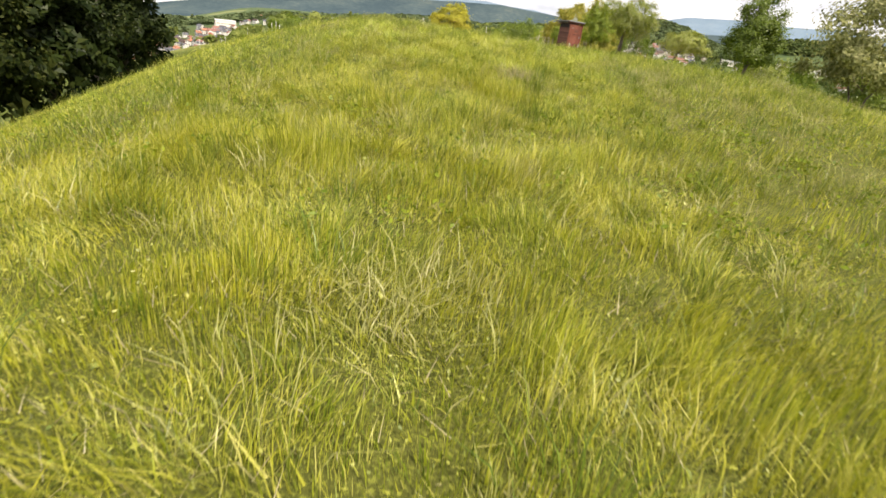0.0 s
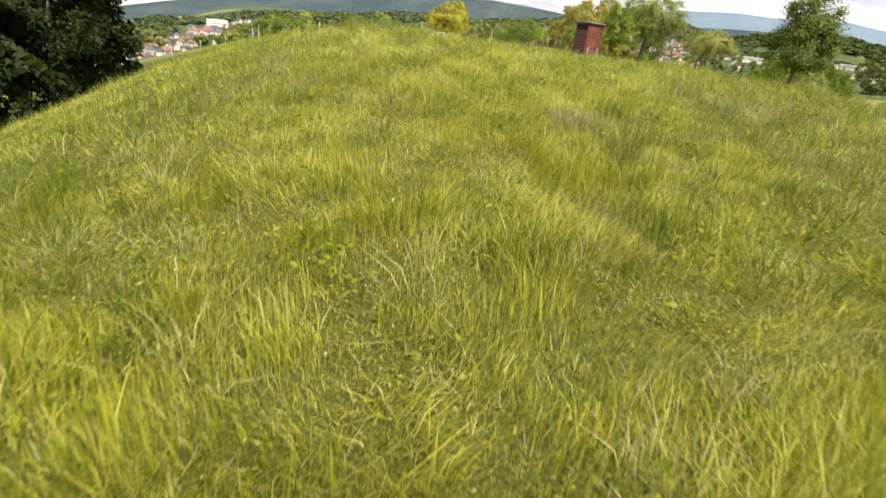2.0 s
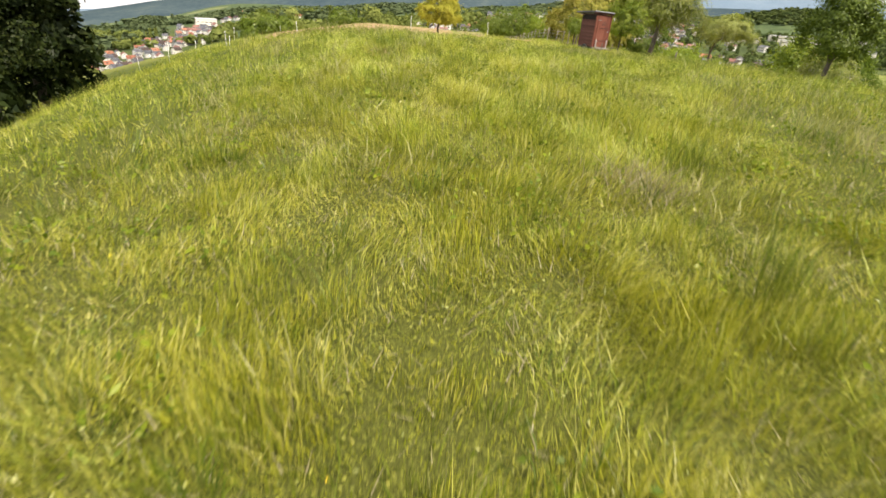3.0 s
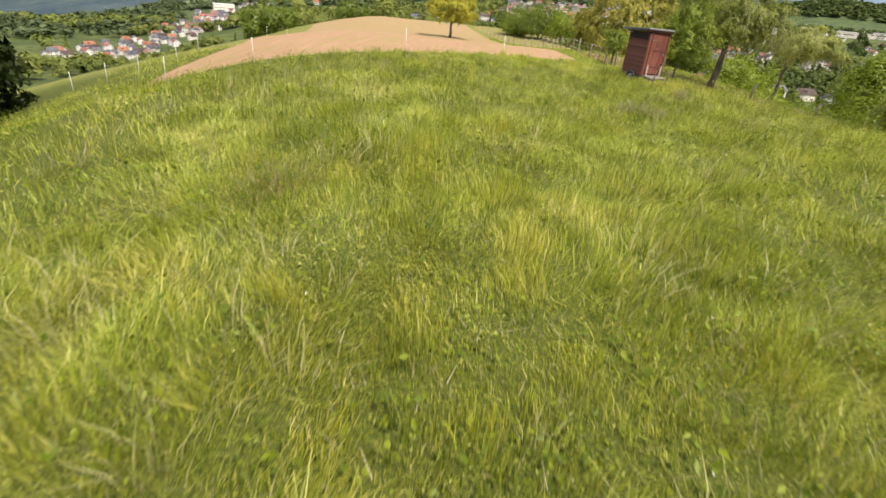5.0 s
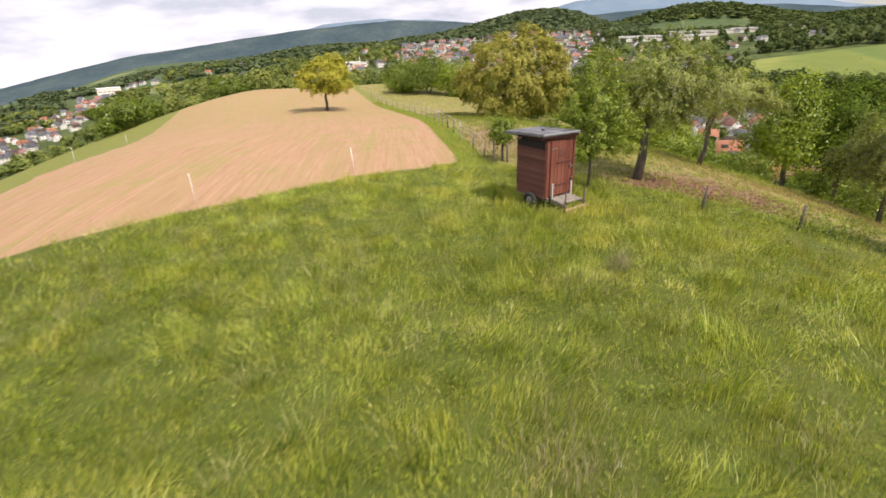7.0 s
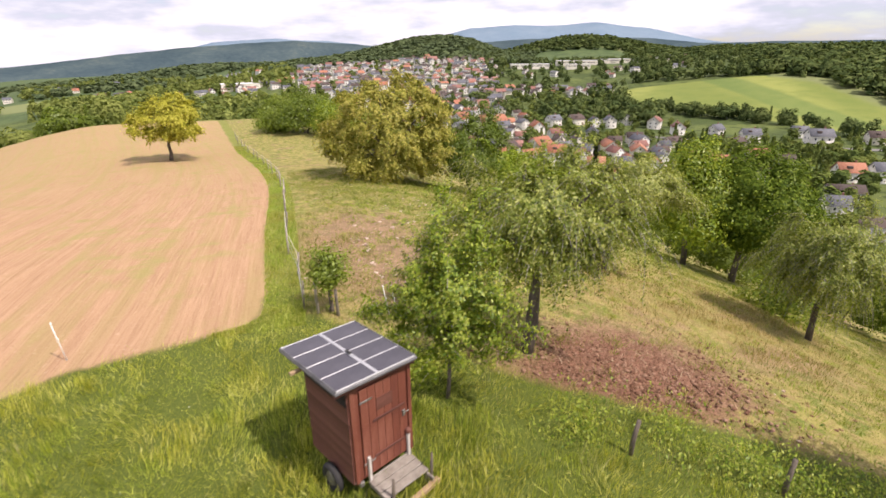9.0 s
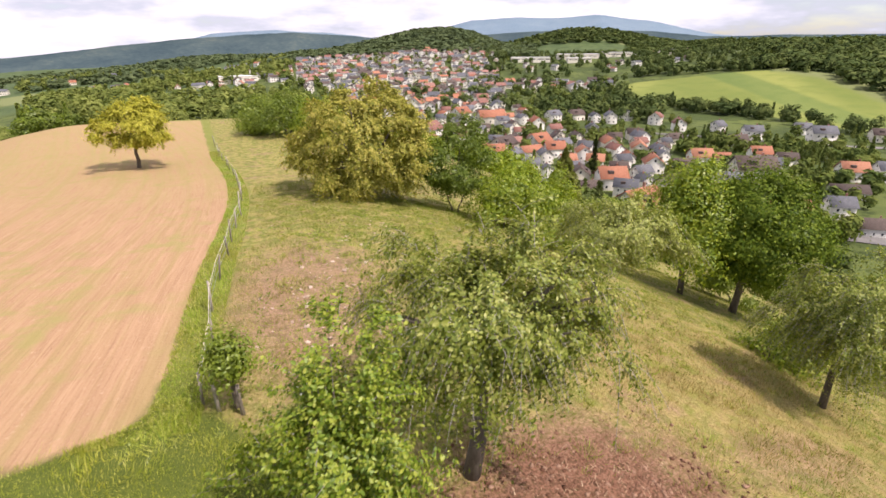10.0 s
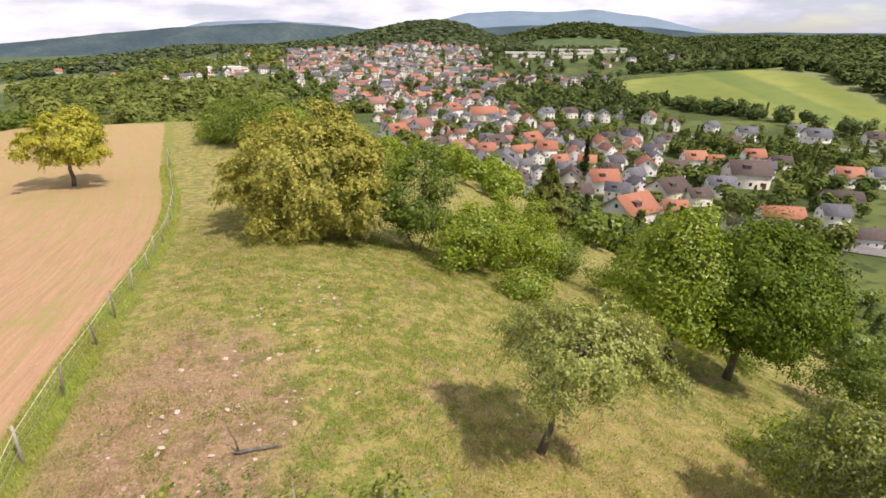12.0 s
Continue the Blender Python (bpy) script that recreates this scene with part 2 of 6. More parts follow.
M["pale_post"] = surface("pale_paint", [(0.36, 0.33, 0.30), (0.48, 0.45, 0.42), (0.58, 0.55, 0.52)], 5, 50, 0.8, relief=0.004)
M["rubber"] = surface("rubber", [(0.015, 0.015, 0.016), (0.04, 0.04, 0.04)], 8, 60, 0.85, relief=0.004)
M["steel"] = surface("worn_steel", [(0.18, 0.17, 0.16), (0.32, 0.31, 0.30)], 8, 60, 0.5, metal=0.7, relief=0.002)
M["alu"] = surface("aluminium", [(0.422, 0.428, 0.442), (0.530, 0.537, 0.544)], 6, 50, 0.35, metal=0.5, relief=0.0)
M["cell"] = surface("solar_cells", [(0.035, 0.033, 0.045), (0.055, 0.052, 0.065), (0.08, 0.075, 0.09)], 2, 40, 0.3, relief=0.0, spec=0.5)
M["felt"] = surface("roof_sheet", [(0.06, 0.06, 0.065), (0.12, 0.12, 0.125), (0.2, 0.2, 0.2)], 4, 60, 0.6, relief=0.004)
M["render_white"] = surface("white_render", [(0.62, 0.60, 0.56), (0.74, 0.72, 0.68), (0.82, 0.80, 0.77)], 0.8, 12, 0.9, relief=0.01, spread=0.3)
M["render_cream"] = surface("cream_render", [(0.62, 0.57, 0.48), (0.71, 0.67, 0.58), (0.78, 0.75, 0.67)], 0.8, 12, 0.9, relief=0.01, spread=0.4)
M["render_grey"] = surface("grey_render", [(0.40, 0.40, 0.40), (0.52, 0.52, 0.52), (0.62, 0.61, 0.60)], 0.8, 12, 0.9, relief=0.01, spread=0.3)


def roof_tiles(name, stops):
    """Clay tiles: courses and columns as fine relief, colour by patch and by house."""
    m, t, out = nodes_of(name)
    vec = t.nodes.new("ShaderNodeTexCoord").outputs["Object"]
    br = t.nodes.new("ShaderNodeTexBrick")
    br.inputs["Scale"].default_value = 1.0
    br.inputs["Brick Width"].default_value, br.inputs["Row Height"].default_value, br.inputs["Mortar Size"].default_value = 0.24, 0.34, 0.012
    t.links.new(vec, br.inputs["Vector"])
    rnd = t.nodes.new("ShaderNodeNewGeometry").outputs["Random Per Island"]
    own = t.nodes.new("ShaderNodeObjectInfo").outputs["Random"]
    fac = maths(t, "ADD", maths(t, "MULTIPLY", grain(t, 0.9, 4, 0.6, vec), 0.55), maths(t, "MULTIPLY", maths(t, "ADD", own, rnd), 0.25))
    colour = ramp(t, fac, [(0.25 + 0.5 * k / (len(stops) - 1), c) for k, c in enumerate(stops)])
    b = node(t, "ShaderNodeBsdfPrincipled", Roughness=0.8)
    t.links.new(colour, b.inputs["Base Color"])
    bp = node(t, "ShaderNodeBump", Strength=0.5, Distance=0.03)
    t.links.new(br.outputs["Fac"], bp.inputs["Height"])
    t.links.new(bp.outputs[0], b.inputs["Normal"])
    t.links.new(b.outputs[0], out.inputs[0])
    return m


M["tile_orange"] = roof_tiles("orange_tiles", [(0.194, 0.075, 0.044), (0.317, 0.123, 0.070), (0.370, 0.176, 0.106)])
M["tile_red"] = roof_tiles("red_tiles", [(0.15, 0.072, 0.056), (0.22, 0.10, 0.08), (0.30, 0.165, 0.135)])
M["tile_brown"] = roof_tiles("brown_tiles", [(0.036, 0.026, 0.023), (0.061, 0.043, 0.037), (0.101, 0.072, 0.063)])
M["tile_grey"] = roof_tiles("grey_tiles", [(0.045, 0.05, 0.06), (0.085, 0.09, 0.105), (0.15, 0.155, 0.175)])
M["flat_roof"] = surface("flat_roof", [(0.5, 0.5, 0.5), (0.66, 0.66, 0.65), (0.75, 0.75, 0.74)], 0.3, 4, 0.8, relief=0.01)
M["asphalt"] = surface("asphalt", [(0.10, 0.10, 0.10), (0.16, 0.155, 0.15), (0.22, 0.21, 0.2)], 0.4, 20, 0.9, relief=0.005, local=False)
M["car_paint"] = surface("car_paint", [(0.08, 0.09, 0.11), (0.3, 0.3, 0.32), (0.75, 0.75, 0.75)], 0.01, 1, 0.25, relief=0.0, spread=1.6)

glass, gt, gout = nodes_of("window_glass")
gb = node(gt, "ShaderNodeBsdfPrincipled", Roughness=0.08)
gb.inputs["Base Color"].default_value = (0.03, 0.035, 0.045, 1)
gt.links.new(gb.outputs[0], gout.inputs[0])
M["glass"] = glass

# ---- building blocks ----
def mesh_of(name, verts, faces, mat, smooth=False):
    """A mesh from numpy arrays: verts (n, 3); faces (m, k) or a list of such arrays."""
    me = bpy.data.meshes.new(name)
    verts = np.asarray(verts, np.float32)
    faces = [np.asarray(f, np.int32) for f in (faces if isinstance(faces, list) else [faces]) if len(f)]
    loops = np.concatenate([f.ravel() for f in faces])
    totals = np.concatenate([np.full(len(f), f.shape[1], np.int32) for f in faces])
    starts = np.concatenate([[0], np.cumsum(totals)[:-1]]).astype(np.int32)
    me.vertices.add(len(verts))
    me.vertices.foreach_set("co", verts.ravel())
    me.loops.add(len(loops))
    me.loops.foreach_set("vertex_index", loops)
    me.polygons.add(len(totals))
    me.polygons.foreach_set("loop_start", starts)
    me.polygons.foreach_set("loop_total", totals)
    if smooth:
        me.polygons.foreach_set("use_smooth", np.ones(len(totals), bool))
    me.update(calc_edges=True)
    me.validate()
    me.materials.append(mat)
    return me


def part(name, data, parent=None, label=""):
    """Links a mesh (or a bmesh with its material) as one object under a thing or a part."""
    ob = new(name, data)
    if parent is not None:
        ob.parent = parent
    return tagged(ob, label)


def bm_mesh(name, bm, mat, smooth=False):
    me = bpy.data.meshes.new(name)
    bm.to_mesh(me)
    bm.free()
    for p in me.polygons:
        p.use_smooth = smooth
    me.materials.append(mat)
    return me


def box_mesh(name, size, mat, at=(0, 0, 0), bevel=0.0, turn=None):
    """A box with softened edges; at is its centre."""
    bm = bmesh.new()
    bmesh.ops.create_cube(bm, size=1)
    bmesh.ops.scale(bm, vec=size, verts=bm.verts)
    if bevel:
        bmesh.ops.bevel(bm, geom=bm.edges, offset=bevel, segments=1, affect="EDGES")
    if turn is not None:
        bmesh.ops.transform(bm, matrix=turn, verts=bm.verts)
    bmesh.ops.translate(bm, vec=at, verts=bm.verts)
    return bm_mesh(name, bm, mat)


def tube_arrays(points, radii, sides=8, base=0, jitter=0.0, rng=None):
    """A bent, tapered tube: verts and quads."""
    points, verts, quads = np.asarray(points, float), [], []
    n = len(points)
    for i, (p, r) in enumerate(zip(points, radii)):
        d = points[min(i + 1, n - 1)] - points[max(i - 1, 0)]
        d = d / (np.linalg.norm(d) + 1e-9)
        u = np.cross(d, (0.31, 0.92, 0.22))
        u = u / (np.linalg.norm(u) + 1e-9)
        v = np.cross(d, u)
        for k in range(sides):
            a = 2 * math.pi * k / sides
            rr = r * (1 + (jitter * (rng.random() - 0.5) if rng is not None else 0))
            verts.append(p + rr * (math.cos(a) * u + math.sin(a) * v))
    for i in range(n - 1):
        for k in range(sides):
            a, b = i * sides + k, i * sides + (k + 1) % sides
            quads.append((base + a, base + b, base + b + sides, base + a + sides))
    return np.array(verts), np.array(quads)


def tube_mesh(name, points, radii, mat, sides=8, jitter=0.0, rng=None):
    v, q = tube_arrays(points, radii, sides, 0, jitter, rng)
    caps = [np.array([list(range(sides))[::-1]]), np.array([list(range(len(v) - sides, len(v)))])]
    return mesh_of(name, v, [q, *caps], mat, True)


def thing(name, at=(0, 0, 0), turn=0.0, label="", category="", group="", kind=""):
    e = new(name)
    e.empty_display_size = 0.2
    e.matrix_basis = Matrix.Translation(at) @ Matrix.Rotation(turn, 4, "Z")
    return tagged(e, label, category, group, kind)


def lattice(seed):
    return np.random.RandomState(seed).rand(64, 64)


LATTICES = [lattice(s) for s in range(8)]


def cloudy(x, y, size, seed=0):
    """Smooth random values between 0 and 1 over the plan; size is the width of a patch in metres."""
    g = LATTICES[seed % 8]
    u, v = np.asarray(x) / size + 17.3 * seed, np.asarray(y) / size + 7.7 * seed
    i, j = np.floor(u).astype(int), np.floor(v).astype(int)
    a, b = u - i, v - j
    a, b = a * a * (3 - 2 * a), b * b * (3 - 2 * b)
    p, q, r, s = g[i % 64, j % 64], g[(i + 1) % 64, j % 64], g[i % 64, (j + 1) % 64], g[(i + 1) % 64, (j + 1) % 64]
    return (p * (1 - a) + q * a) * (1 - b) + (r * (1 - a) + s * a) * b


# ---- the land ----
def smax(a, b, k):
    """A soft maximum of two heights."""
    return 0.5 * (a + b + np.sqrt((a - b) ** 2 + k * k))


def bump(az, centre, width):
    return np.exp(-(((az - centre) / width) ** 2))


def height(x, y):
    """The lie of the land: a ridge with a meadow, the valley, and the hills round it."""
    x, y = np.asarray(x, float), np.asarray(y, float)
    # the ridge on which the camera flies
    along = np.maximum(y - 8, 0)
    top = 0.6 * np.exp(-(((y + 21) / 9) ** 2)) - 0.012 * np.maximum(-14 - y, 0) - 3.1 * (1 - np.exp(-((along / 27) ** 2)))
    top = top + 0.35 * np.exp(-(((y + 13) / 8) ** 2)) + 0.15 * np.exp(-(((y - 3) / 5) ** 2)) / (1 + np.exp(np.minimum(1.5 * (x + 3), 60)))
    top = top + 0.42 * np.exp(-(((y + 12.5) / 5.0) ** 2)) * np.interp(x, (-28, -22, -12, -6), (0, 1, 1, 0))
    fall = np.maximum(y - 84, 0)
    top = top - 0.35 * (np.sqrt(fall ** 2 + 100) - 10)
    shoulder = -7 - 0.2 * np.clip(y + 25, 0, 100)
    right, left = np.maximum(x - 1, 0), np.maximum(shoulder - x, 0)
    ridge = top - (0.45 - 0.2 * np.clip((-2 - y) / 8, 0, 1)) * (np.sqrt(right ** 2 + 144) - 12) - (0.34 + 0.2 * np.clip((10 - y) / 25, 0, 1)) * (np.sqrt(left ** 2 + 100) - 10)
    # the valley and the hills, by bearing and distance
    r = np.hypot(x, y) + 1e-6
    az = np.degrees(np.arctan2(x, y))
    floor = -38 - 10 * bump(az, -40, 25) * np.clip(r / 600, 0, 1)
    floor = floor - 16 * np.clip((r - 350) / 1300, 0, 1) * np.clip((-az - 8) / 22, 0, 1)
    floor = floor - 16 * np.clip((r - 150) / 250, 0, 1) * np.clip((-az - 20) / 14, 0, 1)
    floor = floor - 38 * np.clip((r - 350) / 1300, 0, 1) * np.clip((-az - 24) / 20, 0, 1)
    floor = floor - 75 * np.clip((r - 950) / 900, 0, 1) * np.clip((-az - 24) / 16, 0, 1)
    floor = floor + 26 * np.clip((r - 430) / 420, 0, 1) ** 1.3 * np.clip((az + 12) / 14, 0, 1)
    floor = floor + 14 * np.clip((r - 400) / 180, 0, 1) * bump(az, 51, 12)
    hills = [
        (5 + 1250 * 0.029, 1250, 300, np.where(az < 17.5, bump(az, 17.5, 9.5), bump(az, 17.5, 6.0))),
        (5 + 1050 * -0.036, 1050, 200, bump(az, -13, 9)),
        (5 + 1400 * -0.014, 1400, 220, bump(az, -4, 9)),
        (5 + 1500 * -0.058, 1500, 260, bump(az, -27, 9)),
        (5 + 1500 * 0.006, 1500, 330, np.clip((az - 38) / 6, 0, 1)),
        (5 + 1500 * 0.027, 1500, 240, bump(az, 32, 8)),
        (5 + 760 * -0.03, 760, 120, np.clip((az - 49) / 6, 0, 1)),
    ]
    far = floor
    for crest, where, width, mask in hills:
        far = np.maximum(far, floor + (crest - floor) * np.exp(-(((r - where) / width) ** 2)) * mask)
    return smax(ridge, far, 2)


def ground_z(x, y):
    return float(height(x, y))


def field_in(x, y):
    """Metres inside the ploughed field (negative outside)."""
    late = np.clip(y - 20, 0, 30)
    east = -1.85 + 0.25 * np.clip((15 - y) / 8, 0, 1) - 0.0042 * late ** 2 - 0.16 * np.maximum(y - 50, 0)
    south = np.interp(x, (-30, -22, -15, -10, -6, -3, -1.5), (-4, -2.6, 0, 2.7, 5.2, 6.0, 6.4))
    west = x + 22.5 + 0.24 * np.maximum(y - 8, 0)
    a, b = east - x, (y - south) * 0.97
    corner = 0.5 * (a + b - np.sqrt((a - b) ** 2 + 0.3))
    return np.minimum(np.minimum(corner, 86 - y), west)


def pasture_in(x, y):
    """Metres inside the grazed pasture beyond the hut (negative outside)."""
    border = -0.9 - 0.0042 * np.clip(y - 20, 0, 30) ** 2 - 0.16 * np.maximum(y - 50, 0)
    south = np.where(x < 4, 2.2 + 0.9 * (4 - x), 2.2 - 0.62 * (x - 4))
    return np.minimum(x - border, y - south)


def CROP_EDGE(az):
    """Distance of the crop slope's lower edge, by bearing."""
    return np.interp(az, (36, 42, 52, 58, 62), (500, 438, 398, 362, 350))


def CROP_TOP(az):
    """Distance of the crop slope's upper edge, by bearing."""
    return np.interp(az, (36, 44, 49, 53, 58, 62), (575, 600, 618, 580, 500, 470))


def axis(near_lo, near_hi, far_lo, far_hi, step, growth):
    a = list(np.arange(near_lo, near_hi + 0.01, step))
    s, v = step, a[-1]
    while v < far_hi:
        s *= growth
        v += s
        a.append(v)
    s, v, low = step, near_lo, []
    while v > far_lo:
        s *= growth
        v -= s
        low.append(v)
    return np.array(low[::-1] + a)


def build_ground():
    xs, ys = axis(-42, 50, -1900, 1900, 1.1, 1.055), axis(-46, 88, -420, 1950, 1.1, 1.055)
    gx, gy = np.meshgrid(xs, ys, indexing="xy")
    x, y = gx.ravel(), gy.ravel()
    z = height(x, y)
    f = field_in(x, y)
    near = (np.abs(x) < 70) & (y < 95)
    z = z + np.where(near, (cloudy(x, y, 3.0, 1) - 0.5) * 0.12, 0) - np.where(near & (f > 0.4), 0.06, 0)
    n, m = len(xs), len(ys)
    i = (np.arange(m - 1)[:, None] * n + np.arange(n - 1)[None, :]).ravel()
    quads = np.stack([i, i + 1, i + 1 + n, i + n], 1)
    me = mesh_of("ground", np.stack([x, y, z], 1), quads, M["ground"], True)
    r, az = np.hypot(x, y), np.degrees(np.arctan2(x, y))
    crop = np.minimum(np.minimum(az - 36.0, 62 - az) * 8, np.minimum(r - CROP_EDGE(az), CROP_TOP(az) - r))
    hill = np.minimum((r - np.where(az > 48, CROP_TOP(az) - 12, np.where(az < -27, 1000, np.where(az < -3, 640, 860)))), 4000.0)
    for key, values in (("field", f), ("pasture", pasture_in(x, y)), ("crop", crop), ("hill", hill), ("away", r)):
        a = me.attributes.new(key, "FLOAT", "POINT")
        a.data.foreach_set("value", np.clip(values, -5000, 5000).astype(np.float32))
    return tagged(new("ground", me), "grassy hill with meadow, ploughed field and pasture", "ground", kind="structure")


def ground_material():
    m, t, out = nodes_of("ground")

    def attr(name):
        a = t.nodes.new("ShaderNodeAttribute")
        a.attribute_name = name
        return a.outputs["Fac"]

    def step(value, lo, hi):
        r = t.nodes.new("ShaderNodeMapRange")
        r.interpolation_type = "SMOOTHSTEP"
        t.links.new(value, r.inputs[0])
        r.inputs[1].default_value, r.inputs[2].default_value = lo, hi
        return r.outputs[0]

    pos = t.nodes.new("ShaderNodeNewGeometry").outputs["Position"]
    wide, mid, fine = grain(t, 0.12, 5, 0.6), grain(t, 0.9, 5, 0.6), grain(t, 14, 4, 0.65)
    # meadow soil and thatch, soil painted darker as the shade between the blades
    meadow = mix(t, mid, (0.04, 0.05, 0.010), (0.085, 0.09, 0.018))
    split = t.nodes.new("ShaderNodeSeparateXYZ")
    t.links.new(pos, split.inputs[0])
    meadow = mix(t, maths(t, "MULTIPLY", step(split.outputs[1], -27.0, -19.0), 0.6), meadow, (0.065, 0.10, 0.017))
    meadow = mix(t, step(grain(t, 45, 4, 0.7), 0.48, 0.70), meadow, (0.22, 0.24, 0.04))
    verge = mix(t, mid, (0.13, 0.155, 0.035), (0.23, 0.235, 0.06))
    meadow = mix(t, step(split.outputs[1], 6.0, 10.0), meadow, verge)
    # grazed pasture: short grass, dry straw, trodden earth
    clump = grain(t, 1.7, 4, 0.65)
    grass = mix(t, step(clump, 0.44, 0.56), (0.122, 0.16, 0.026), (0.285, 0.25, 0.08))
    grass = mix(t, maths(t, "MULTIPLY", step(grain(t, 3.2, 4, 0.6), 0.48, 0.62), 0.6), grass, (0.235, 0.15, 0.085))
    grass = mix(t, step(fine, 0.50, 0.80), grass, (0.35, 0.31, 0.125))
    speck = grain(t, 7.5, 5, 0.7)
    grass = mix(t, maths(t, "MULTIPLY", step(speck, 0.57, 0.66), 0.6), grass, (0.39, 0.305, 0.17))
    grass = mix(t, maths(t, "MULTIPLY", step(speck, 0.45, 0.36), 0.7), grass, (0.085, 0.13, 0.02))
    earth = mix(t, step(fine, 0.3, 0.7), (0.13, 0.077, 0.05), (0.36, 0.232, 0.157))
    earth = mix(t, maths(t, "MULTIPLY", step(speck, 0.52, 0.66), 0.6), earth, (0.40, 0.27, 0.18))
    earth = mix(t, maths(t, "MULTIPLY", step(clump, 0.50, 0.36), 0.55), earth, (0.12, 0.068, 0.044))
    earth = mix(t, maths(t, "MULTIPLY", step(grain(t, 22.0, 3, 0.6), 0.62, 0.68), step(mid, 0.50, 0.60)), earth, (0.56, 0.46, 0.37))

    def blob(cx, cy, rx, ry, soft):
        s = t.nodes.new("ShaderNodeSeparateXYZ")
        t.links.new(pos, s.inputs[0])
        dx = maths(t, "DIVIDE", maths(t, "SUBTRACT", s.outputs[0], cx), rx)
        dy = maths(t, "DIVIDE", maths(t, "SUBTRACT", s.outputs[1], cy), ry)
        d = maths(t, "SQRT", maths(t, "ADD", maths(t, "MULTIPLY", dx, dx), maths(t, "MULTIPLY", dy, dy)))
        d = maths(t, "ADD", d, maths(t, "MULTIPLY", maths(t, "SUBTRACT", mid, 0.5), 1.1))
        return step(d, 1.0 + soft, 1.0 - soft)

    trod = maths(t, "MAXIMUM", blob(2.1, 12.0, 2.6, 5.2, 0.45), blob(6.8, 2.7, 3.0, 2.2, 0.5))
    trod = maths(t, "MAXIMUM", trod, maths(t, "MULTIPLY", blob(13.2, 3.3, 2.4, 1.0, 0.5), 0.7))
    trod = maths(t, "MAXIMUM", trod, blob(36.5, 16.8, 3.6, 1.5, 0.4))
    trod = maths(t, "MAXIMUM", trod, maths(t, "MULTIPLY", step(grain(t, 0.35, 5, 0.65), 0.57, 0.68), 0.75))
    trod = maths(t, "MULTIPLY", trod, step(fine, 0.25, 0.6))
    straw = mix(t, step(fine, 0.35, 0.7), (0.19, 0.14, 0.05), (0.39, 0.32, 0.135))
    parched = maths(t, "MAXIMUM", maths(t, "MAXIMUM", blob(13.5, 7.5, 6.5, 5.5, 0.6), maths(t, "MULTIPLY", blob(2.5, 33.0, 3.5, 11.0, 0.7), 0.6)), maths(t, "MULTIPLY", blob(0.6, 12.0, 1.6, 7.0, 0.7), 0.8))
    parched = maths(t, "MAXIMUM", parched, blob(9.2, -1.0, 2.6, 1.0, 0.5))
    straw = mix(t, maths(t, "MULTIPLY", step(grain(t, 0.75, 4, 0.65), 0.54, 0.66), 0.6), straw, (0.20, 0.125, 0.065))
    straw = mix(t, maths(t, "MULTIPLY", step(grain(t, 1.3, 4, 0.6), 0.50, 0.40), 0.6), straw, (0.19, 0.20, 0.035))
    grass = mix(t, maths(t, "MULTIPLY", parched, 0.68), grass, straw)
    pasture = mix(t, trod, grass, earth)
    red = mix(t, step(fine, 0.35, 0.65), (0.085, 0.04, 0.026), (0.24, 0.12, 0.078))
    pasture = mix(t, maths(t, "MULTIPLY", blob(6.4, 2.2, 3.0, 2.1, 0.5), 0.85), pasture, red)
    # ploughed field: pale clay in drawn lines, with a thin green flush
    s2 = t.nodes.new("ShaderNodeSeparateXYZ")
    t.links.new(pos, s2.inputs[0])
    run = maths(t, "ADD", s2.outputs[0], maths(t, "MULTIPLY", maths(t, "POWER", maths(t, "MAXIMUM", maths(t, "SUBTRACT", s2.outputs[1], 20.0), 0.0), 1.7), 0.012))
    comb = t.nodes.new("ShaderNodeCombineXYZ")
    t.links.new(maths(t, "MULTIPLY", run, 1.0), comb.inputs[0])
    t.links.new(maths(t, "MULTIPLY", s2.outputs[1], 0.035), comb.inputs[1])
    lines = grain(t, 5.5, 6, 0.75, comb.outputs[0])
    soil = mix(t, step(lines, 0.26, 0.74), (0.325, 0.2, 0.115), (0.44, 0.284, 0.171))
    drill = grain(t, 17.0, 3, 0.6, comb.outputs[0])
    soil = mix(t, maths(t, "MULTIPLY", step(drill, 0.50, 0.72), 0.5), soil, (0.235, 0.137, 0.078))
    soil = mix(t, maths(t, "MULTIPLY", step(grain(t, 5.0, 5, 0.7), 0.60, 0.70), 0.6), soil, (0.54, 0.38, 0.26))
    soil = mix(t, maths(t, "MULTIPLY", step(fine, 0.55, 0.75), 0.5), soil, (0.492, 0.340, 0.226))
    soil = mix(t, maths(t, "MULTIPLY", step(fine, 0.42, 0.25), 0.5), soil, (0.210, 0.119, 0.066))
    broad = grain(t, 1.1, 3, 0.6, comb.outputs[0])
    soil = mix(t, maths(t, "MULTIPLY", step(broad, 0.46, 0.66), 0.5), soil, (0.29, 0.235, 0.092))
    flush = maths(t, "MULTIPLY", step(mid, 0.45, 0.65), step(grain(t, 0.2, 4, 0.6), 0.44, 0.58))
    soil = mix(t, maths(t, "MULTIPLY", flush, 0.6), soil, (0.27, 0.25, 0.085))
    soil = mix(t, maths(t, "MULTIPLY", step(maths(t, "ADD", s2.outputs[1], maths(t, "MULTIPLY", wide, 24.0)), 30.0, 66.0), maths(t, "MULTIPLY", step(lines, 0.3, 0.7), 0.75)), soil, (0.273, 0.238, 0.089))
